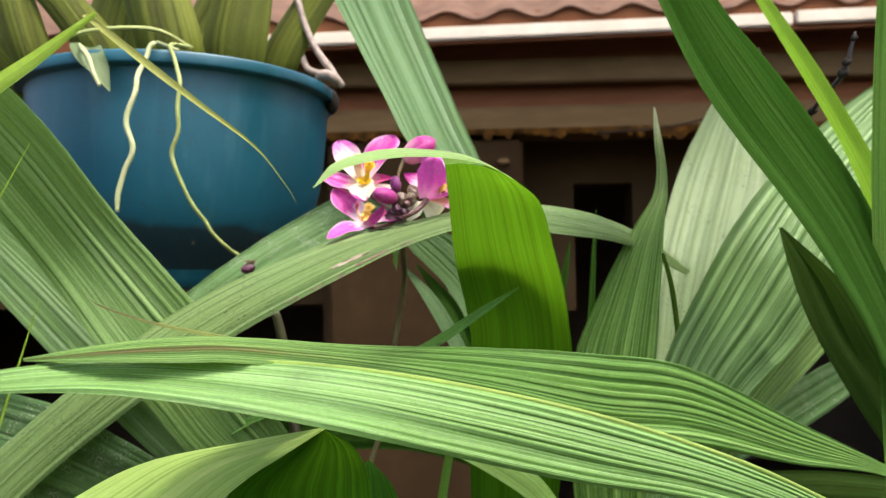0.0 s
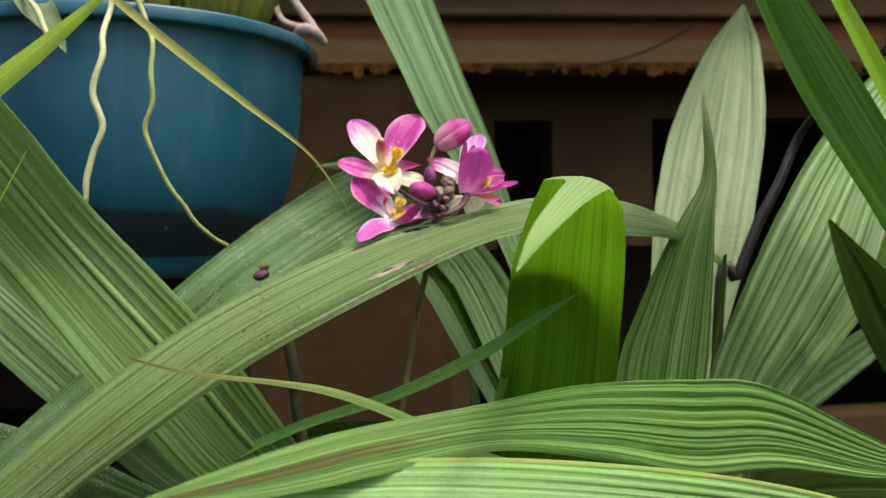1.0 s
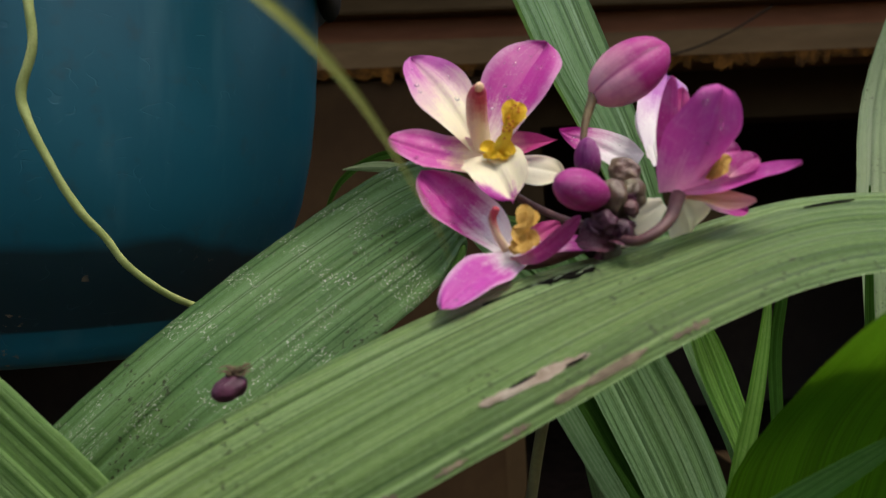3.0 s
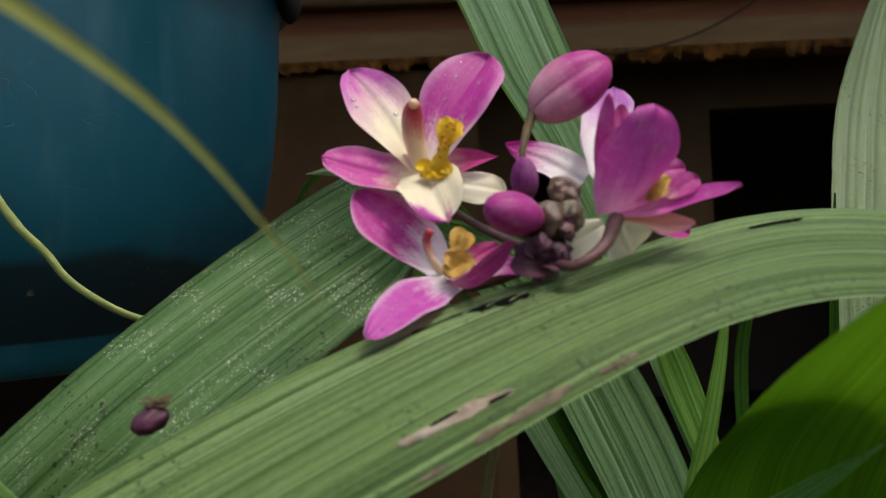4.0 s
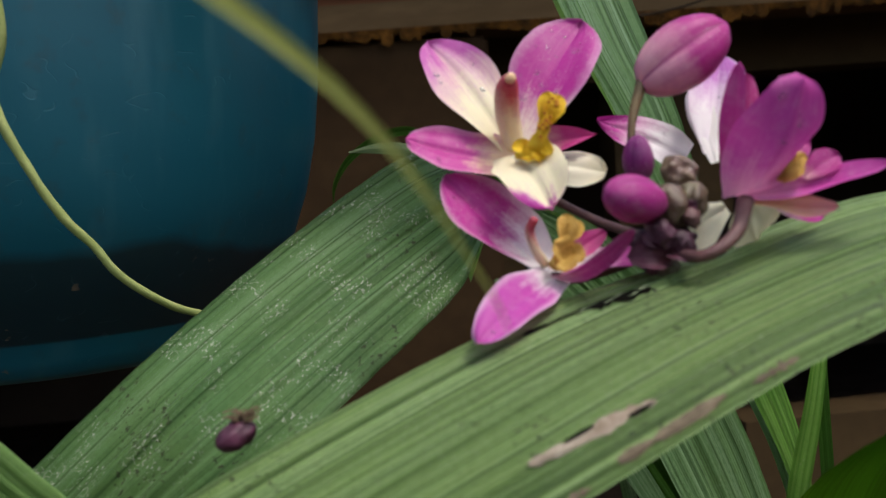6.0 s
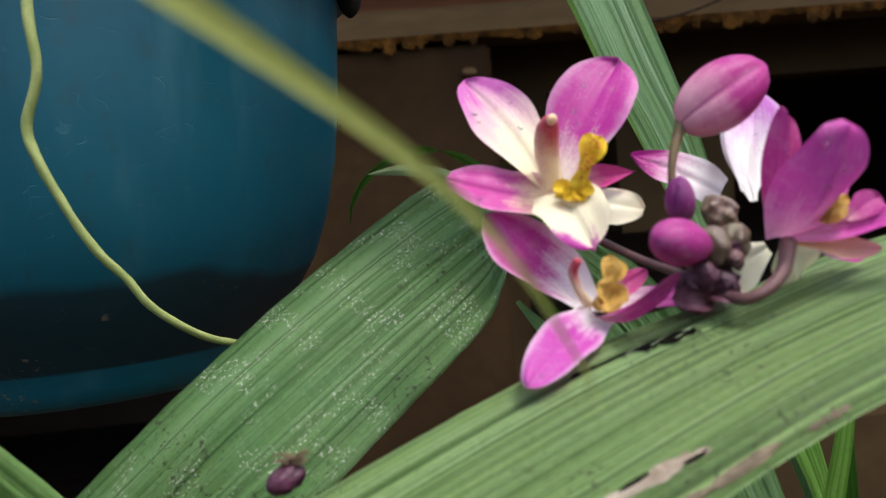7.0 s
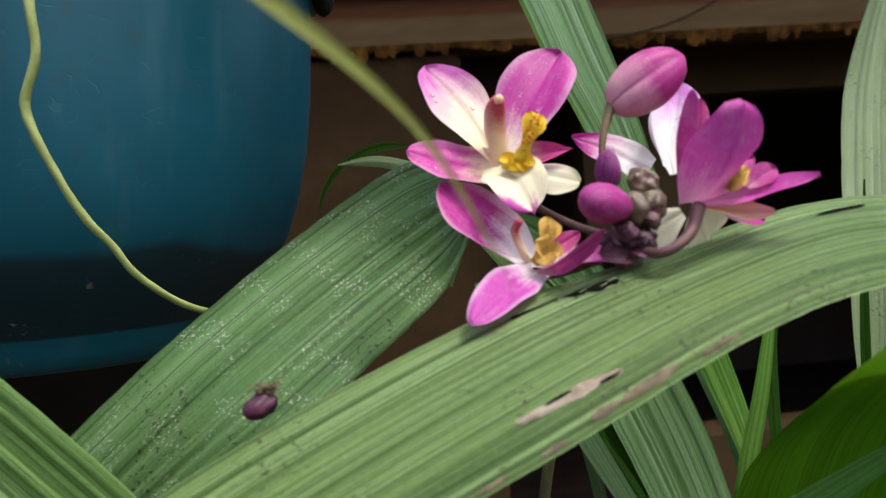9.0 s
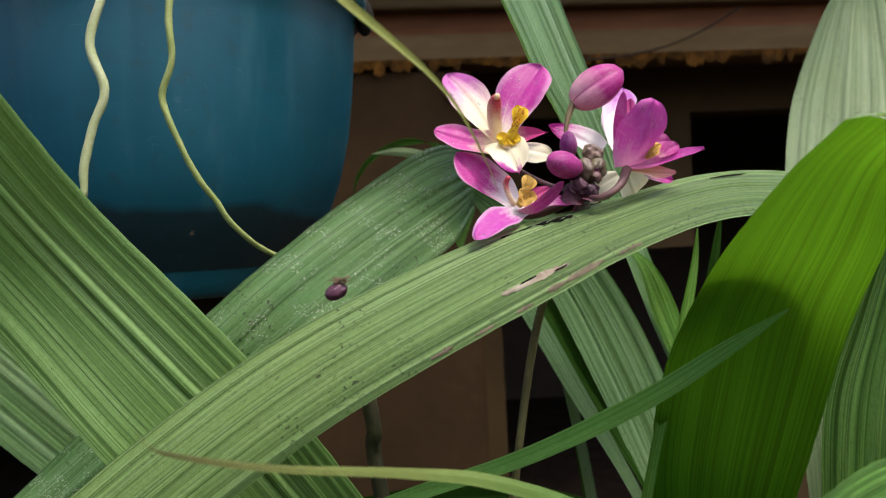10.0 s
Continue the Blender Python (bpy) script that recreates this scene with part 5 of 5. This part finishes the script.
blade("leaf", rooted([
    (-0.2372, 0.4400, 0.5811, 46.3, 180, -88),
    (-0.1910, 0.4325, 0.5676, 44.8, -136, -81),
    (-0.1593, 0.4275, 0.5581, 47.2, -156, -75),
    (-0.1247, 0.4300, 0.5421, 42.2, 180, -66),
    (-0.0709, 0.4300, 0.5196, 24.6, 180, -63),
], (-0.02, 0.431, 0.0)), SAGE_MEALY, west, "shaded leaf with black stains", pleats=8, depth=0.02, seed=23)
blade("leaf", rooted([
    (-0.1168, 0.4575, 0.5240, 24.3, -16, -43),
    (-0.0731, 0.4525, 0.5504, 24.0, -26, -61),
    (-0.0231, 0.4475, 0.5639, 22.5, -22, -53),
    (0.0206, 0.4500, 0.5615, 16.9, 0, -71),
    (0.0571, 0.4600, 0.5469, 9.3, 180, -70),
], (-0.022, 0.425, 0.0), True), DEEP, west, pleats=6, depth=0.02, seed=24)

# ---- foreground clump ----
front = thing("orchid_clump", (0.30, 0.42, 0.0), "clump of long glossy striped orchid leaves", "plant", "orchid clumps")
blade("leaf", rooted([
    (-0.0507, 0.2050, 0.6209, 0.8, 0, -71),
    (-0.0351, 0.2115, 0.6216, 8.7, -61, -24),
    (-0.0217, 0.2205, 0.6216, 13.4, -64, -23),
    (-0.0081, 0.2342, 0.6204, 16.4, -69, -20),
    (0.0223, 0.2710, 0.6141, 15.5, -59, -37),
    (0.0599, 0.3037, 0.6055, 27.3, -75, -45),
    (0.0979, 0.3255, 0.5968, 33.7, -107, -57),
    (0.1363, 0.3446, 0.5900, 30.5, -91, -70),
    (0.1832, 0.3627, 0.5720, 18.0, -115, -64),
    (0.2232, 0.3726, 0.5584, 5.5, -119, -52),
    (0.2690, 0.3881, 0.5350, 5.0, -128, -20),
], (0.326, 0.442, 0.0)), BROWN_TIP, front, "striped leaf with a browned tip", pleats=9, depth=0.065, cup=0.03, seed=31)
fore = blade("leaf", rooted([
    (-0.0552, 0.1750, 0.6156, 0.8, 0, -89),
    (-0.0502, 0.1950, 0.6170, 8.3, -60, -33),
    (-0.0338, 0.2140, 0.6159, 18.7, -66, -21),
    (-0.0076, 0.2220, 0.6129, 22.5, -82, -26),
    (0.0206, 0.2305, 0.6078, 23.3, -99, -34),
    (0.0524, 0.2445, 0.5993, 25.4, -127, -34),
    (0.0883, 0.2625, 0.5881, 26.1, -136, -33),
    (0.1298, 0.2860, 0.5741, 20.4, -137, -31),
    (0.1738, 0.3150, 0.5537, 17.7, -141, -26),
    (0.2439, 0.3650, 0.5133, 17.1, -142, -18),
], (0.303, 0.408, 0.0)), STRIPED, front, "long striped glossy leaf", pleats=9, depth=0.045, cup=0.05, seed=32)
rim = GRIDS[fore.name][12:92:8, 0] + np.array(front.location)
tube("leaf_margin", rim, [0.0004, 0.0006, 0.0008, 0.0009, 0.0009, 0.0009, 0.0009, 0.0009, 0.0009, 0.0008], LIGHT, fore, "yellow-green raised leaf margin")
near = thing("broad_leaf_plant", (0.0, 0.27, 0.0), "small plant with broad fresh green leaves", "plant")
blade("leaf", rooted([
    (-0.0557, 0.2485, 0.5659, 70.4, -23, 4),
    (-0.0421, 0.2500, 0.5772, 57.7, -29, 3),
    (-0.0281, 0.2520, 0.5856, 46.5, -34, 1),
    (-0.0086, 0.2535, 0.5915, 24.8, -43, -0),
    (0.0093, 0.2535, 0.5970, 1.4, -51, -20),
], (-0.01, 0.27, 0.0), True), LIGHT, near, "pale leaf bent over at its tip", pleats=5, depth=0.008, cup=0.08, seed=33)
blade("leaf", rooted([
    (0.0079, 0.2605, 0.5577, 61.8, 56, -16),
    (0.0030, 0.2600, 0.5744, 56.7, 53, -12),
    (0.0049, 0.2590, 0.5827, 47.4, 54, -8),
    (0.0083, 0.2560, 0.5907, 25.3, 53, -4),
    (0.0095, 0.2535, 0.5968, 1.4, 52, -21),
], (0.0, 0.29, 0.0), True), FRESH, near, pleats=7, depth=0.02, cup=-0.05, seed=35)
blade("leaf", rooted([
    (0.0231, 0.3000, 0.5442, 19.0, 0, -0),
    (0.0185, 0.3100, 0.5691, 13.2, 0, -27),
    (0.0146, 0.3150, 0.5759, 1.2, -0, -10),
], (0.0, 0.255, 0.0), True), FRESH, near, pleats=5, seed=34)

# ---- clump beyond ----
east = thing("orchid_clump", (0.20, 0.45, 0.0), "clump of upright green and greyish orchid leaves", "plant", "orchid clumps")
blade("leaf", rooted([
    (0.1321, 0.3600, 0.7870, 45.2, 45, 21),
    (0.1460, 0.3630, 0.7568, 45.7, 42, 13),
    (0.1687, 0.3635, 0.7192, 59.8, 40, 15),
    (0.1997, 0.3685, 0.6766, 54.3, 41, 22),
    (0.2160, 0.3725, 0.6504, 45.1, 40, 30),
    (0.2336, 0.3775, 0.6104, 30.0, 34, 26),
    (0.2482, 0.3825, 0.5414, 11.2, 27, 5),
], (0.206, 0.446, 0.0)), DEEP, east, "long dark green leaf with shadow put into its colour", pleats=6, depth=0.014, fold=-0.12, seed=41)
blade("leaf", rooted([
    (0.1767, 0.4000, 0.7950, 3.8, 0, 44),
    (0.1900, 0.4000, 0.7697, 6.6, 0, 10),
    (0.2096, 0.4000, 0.7366, 10.3, -0, -1),
    (0.2275, 0.4000, 0.7032, 13.0, 0, -13),
    (0.2402, 0.4000, 0.6736, 13.4, 0, 16),
    (0.2537, 0.4100, 0.6342, 11.7, 0, 26),
    (0.2592, 0.4100, 0.5858, 5.8, 0, 26),
], (0.18, 0.438, 0.0)), LIME, east, "young lime-green leaf", pleats=3, depth=0.02, fold=0.12, across=20, seed=42)
blade("leaf", rooted([
    (0.2310, 0.3600, 0.7893, 3.5, 0, -2),
    (0.2316, 0.3650, 0.7552, 13.5, 0, -2),
    (0.2303, 0.3700, 0.6842, 17.1, 0, -1),
    (0.2304, 0.3750, 0.6247, 14.1, 0, -1),
    (0.2303, 0.3800, 0.5410, 7.1, 0, -0),
], (0.219, 0.423, 0.0)), STRAP, east, "young green leaf", pleats=3, depth=0.02, fold=0.12, across=20, seed=43)
blade("leaf", rooted([
    (0.2758, 0.6500, 0.8193, 2.7, 0, 18),
    (0.2647, 0.6425, 0.7855, 50.4, 17, 6),
    (0.2422, 0.6175, 0.7297, 70.2, 4, 2),
    (0.2213, 0.5900, 0.6820, 68.5, 0, -6),
    (0.2065, 0.5700, 0.6446, 63.8, 0, -15),
    (0.1870, 0.5500, 0.5832, 45.2, 0, -20),
    (0.1733, 0.5300, 0.5263, 24.3, 0, -3),
], (0.173, 0.458, 0.0)), GREY, east, "broad greyish ageing leaf", pleats=10, depth=0.022, cup=0.08, seed=44)
blade("leaf", rooted([
    (0.1420, 0.4150, 0.7231, 1.0, 0, 17),
    (0.1427, 0.4130, 0.7080, 3.6, 0, 5),
    (0.1438, 0.4120, 0.6930, 4.8, -30, -2),
    (0.1425, 0.4110, 0.6800, 7.5, -35, 0),
    (0.1370, 0.4090, 0.6670, 14.0, -30, 4),
    (0.1305, 0.4060, 0.6500, 22.5, -24, 6),
    (0.1235, 0.4030, 0.6280, 30.5, -20, 4),
    (0.1175, 0.4010, 0.6060, 37.0, -18, 3),
    (0.1140, 0.4000, 0.5780, 36.0, -18, 2),
], (0.187, 0.452, 0.0)), PALE_TIP, east, "folded leaf with a dried twisted tip", pleats=8, depth=0.09, fold=-0.06, seed=45)
blade("leaf", rooted([
    (0.3149, 0.5000, 0.7590, 15.7, 0, -54),
    (0.2803, 0.4829, 0.7269, 36.6, -27, -52),
    (0.2367, 0.4500, 0.6878, 48.5, 0, -35),
    (0.2082, 0.4289, 0.6542, 58.8, 9, -30),
    (0.1848, 0.4185, 0.6228, 58.2, 15, -28),
    (0.1595, 0.4080, 0.5906, 48.7, 20, -15),
    (0.1397, 0.4000, 0.5528, 23.2, 0, -3),
], (0.198, 0.441, 0.0)), RIBBED, east, pleats=9, depth=0.05, cup=0.05, seed=46)
blade("leaf", rooted([
    (0.3108, 0.4700, 0.6980, 11.1, 0, -54),
    (0.2726, 0.4725, 0.6705, 22.7, -22, -54),
    (0.2496, 0.4725, 0.6292, 25.5, -16, -45),
    (0.2170, 0.4625, 0.5961, 22.7, -20, -49),
    (0.1854, 0.4500, 0.5640, 17.3, 0, -32),
], (0.23, 0.432, 0.0)), STRIPED_DARK, east, pleats=7, depth=0.05, cup=0.05, seed=47)
blade("leaf", rooted([
    (0.2986, 0.5000, 0.6063, 13.5, 0, -75),
    (0.2738, 0.5000, 0.5903, 19.9, 0, -65),
    (0.2330, 0.4950, 0.5673, 24.9, 0, -58),
    (0.1911, 0.4800, 0.5457, 15.7, 0, -54),
], (0.195, 0.432, 0.0)), SAGE_MEALY, east, pleats=6, depth=0.03, seed=48)
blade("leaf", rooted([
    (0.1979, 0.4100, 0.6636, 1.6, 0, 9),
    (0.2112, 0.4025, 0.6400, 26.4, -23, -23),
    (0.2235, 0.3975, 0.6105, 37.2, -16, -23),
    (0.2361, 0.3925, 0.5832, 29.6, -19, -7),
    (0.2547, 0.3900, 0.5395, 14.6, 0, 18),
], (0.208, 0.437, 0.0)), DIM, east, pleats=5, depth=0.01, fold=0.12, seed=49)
blade("leaf", rooted([
    (0.1357, 0.3800, 0.6508, 1.5, 0, 18),
    (0.1431, 0.3980, 0.6385, 2.3, 0, 12),
    (0.1501, 0.4180, 0.6210, 2.6, 0, 16),
    (0.1600, 0.4480, 0.5876, 2.5, 0, -1),
], (0.191, 0.465, 0.0)), DEEP, east, pleats=2, fold=0.2, across=8, seed=50)
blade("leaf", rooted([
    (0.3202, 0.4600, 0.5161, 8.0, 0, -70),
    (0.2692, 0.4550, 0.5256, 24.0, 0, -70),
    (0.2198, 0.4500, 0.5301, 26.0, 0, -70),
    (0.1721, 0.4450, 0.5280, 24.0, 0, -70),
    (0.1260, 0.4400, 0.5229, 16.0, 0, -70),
], (0.16, 0.44, 0.0)), DIM, east, "low leaf with shade put into its colour", pleats=6, depth=0.03, seed=52)

# ---- loose grass ----
reed = thing("grass_blade", (-0.3, 0.15, 0.0), "long thin grass blade bent over, its end yellowing", "grass")
blade("culm", [(-0.30, 0.15, 0.0, 3, 60, 0), (-0.22, 0.20, 0.45, 6, 40, -40), (-0.127, 0.248, 0.662, 6.2, 45, -40), (-0.0990, 0.265, 0.6965, 5.4, 40, -45), (-0.0855, 0.275, 0.7125, 4.2, 40, -45), (-0.0710, 0.2835, 0.7292, 1.4, 40, -40)], GRASS, reed, pleats=2, fold=0.12, across=8, seed=61)
blade("tip", [(-0.0739, 0.2824, 0.7286, 2.2, 40, 40), (-0.0580, 0.2911, 0.7153, 3.1, 40, 40), (-0.0416, 0.3004, 0.7021, 2.2, 35, 40), (-0.0246, 0.3105, 0.6884, 0.95, 30, 45), (-0.0160, 0.3205, 0.6760, 0.35, 30, 40), (-0.0130, 0.3260, 0.6695, 0.08, 30, 40)], STRAW, reed, "yellowing tip", pleats=2, fold=0.15, across=8, seed=62)
for a, b in (((-0.098, 0.294, 0.6885), (-0.125, 0.294, 0.64)), ((-0.146, 0.392, 0.635), (-0.160, 0.392, 0.59))):
    g = thing("grass_blade", (b[0] - 0.06, b[1], 0.0), "short green blade of grass", "grass", "grass blades")
    down = np.array(b) - np.array(a)
    foot = np.array(b) + down * 1.5
    blade("culm", [(*a, 0.3, 0, 0), ((a[0] + b[0]) / 2, a[1], (a[2] + b[2]) / 2, 1.4, 0, 30), (*b, 1.8, 0, 30), (*(np.array(b) + down * 0.7), 2.0, 0, 20), (*foot, 2.2, 0, 10), (foot[0] - 0.02, foot[1], foot[2] * 0.7, 2.4, 0, 0), (foot[0] - 0.03, foot[1], foot[2] * 0.35, 2.4, 0, 0), (foot[0] - 0.03, foot[1], 0.0, 2.2, 0, 0)], GRASS, g, pleats=1, fold=0.15, across=6, seed=63)

twig = thing("dead_twig", (0.18, 0.5, 0.0), "dark knobbly dead stem among the leaves", "twig")
tube("stem", [(0.246, 0.43, 0.762), (0.245, 0.431, 0.757), (0.241, 0.435, 0.742), (0.2365, 0.45, 0.733), (0.236, 0.48, 0.722), (0.234, 0.50, 0.708), (0.223, 0.50, 0.684), (0.210, 0.50, 0.660), (0.198, 0.50, 0.632), (0.187, 0.50, 0.610), (0.18, 0.5, 0.3), (0.18, 0.5, 0.0)], [0.0006, 0.0009, 0.0011, 0.0013, 0.0018, 0.0024, 0.0028, 0.003, 0.003, 0.003, 0.003, 0.003], TWIG, twig)
for p, r in (((0.2455, 0.4305, 0.759), 0.0016), ((0.2425, 0.433, 0.7475), 0.0022), ((0.2412, 0.4345, 0.7425), 0.0026), ((0.238, 0.445, 0.736), 0.002), ((0.2362, 0.46, 0.729), 0.0024)):
    egg("node", (p[0] - r, p[1], p[2] - r * 0.6), (p[0] + r, p[1] - 0.0005, p[2] + r * 0.8), r * 0.8, CABLE, twig, ribs=0.25)


# water drops lying on petals
drop_rnd = np.random.RandomState(12)
for bloom, which, count in ((flower, 0, 5), (flower, 1, 14), (flower, 2, 4), (flower, 4, 2), (flower2, 0, 6), (flower2, 1, 3), (flower3, 0, 5), (flower3, 3, 8), (flower3, 4, 10), (flower3, 5, 5)):
    leafy = [c for c in sorted(bloom.children, key=lambda c: c.name) if c.name.startswith("petal")][which]
    grid = GRIDS[leafy.name]
    for n in range(count):
        i, j = drop_rnd.randint(9, 27), drop_rnd.randint(3, 15)
        p, q, r = grid[i, j], grid[i + 1, j], grid[i, j + 1]
        up = np.cross(q - p, r - p)
        up /= np.linalg.norm(up)
        up = up if up[1] < 0 else -up
        size = 0.0002 + 0.0004 * drop_rnd.rand() ** 2.2
        bm = bmesh.new()
        bmesh.ops.create_icosphere(bm, subdivisions=2, radius=size)
        for v in bm.verts:
            v.co.z *= 0.45 if v.co.z > 0 else 0.25
        me = bpy.data.meshes.new("water_drop")
        bm.to_mesh(me)
        bm.free()
        me.materials.append(DROP)
        me.polygons.foreach_set("use_smooth", [True] * len(me.polygons))
        drop = new("water_drop", me)
        drop.matrix_basis = Matrix.Translation(Vector(p + np.array(orchid.location)) + Vector(up) * size * 0.2) @ Vector(up).to_track_quat("Z", "Y").to_matrix().to_4x4()
        tagged(drop, "clear rain drop lying on a petal", "water drop", "rain drops")
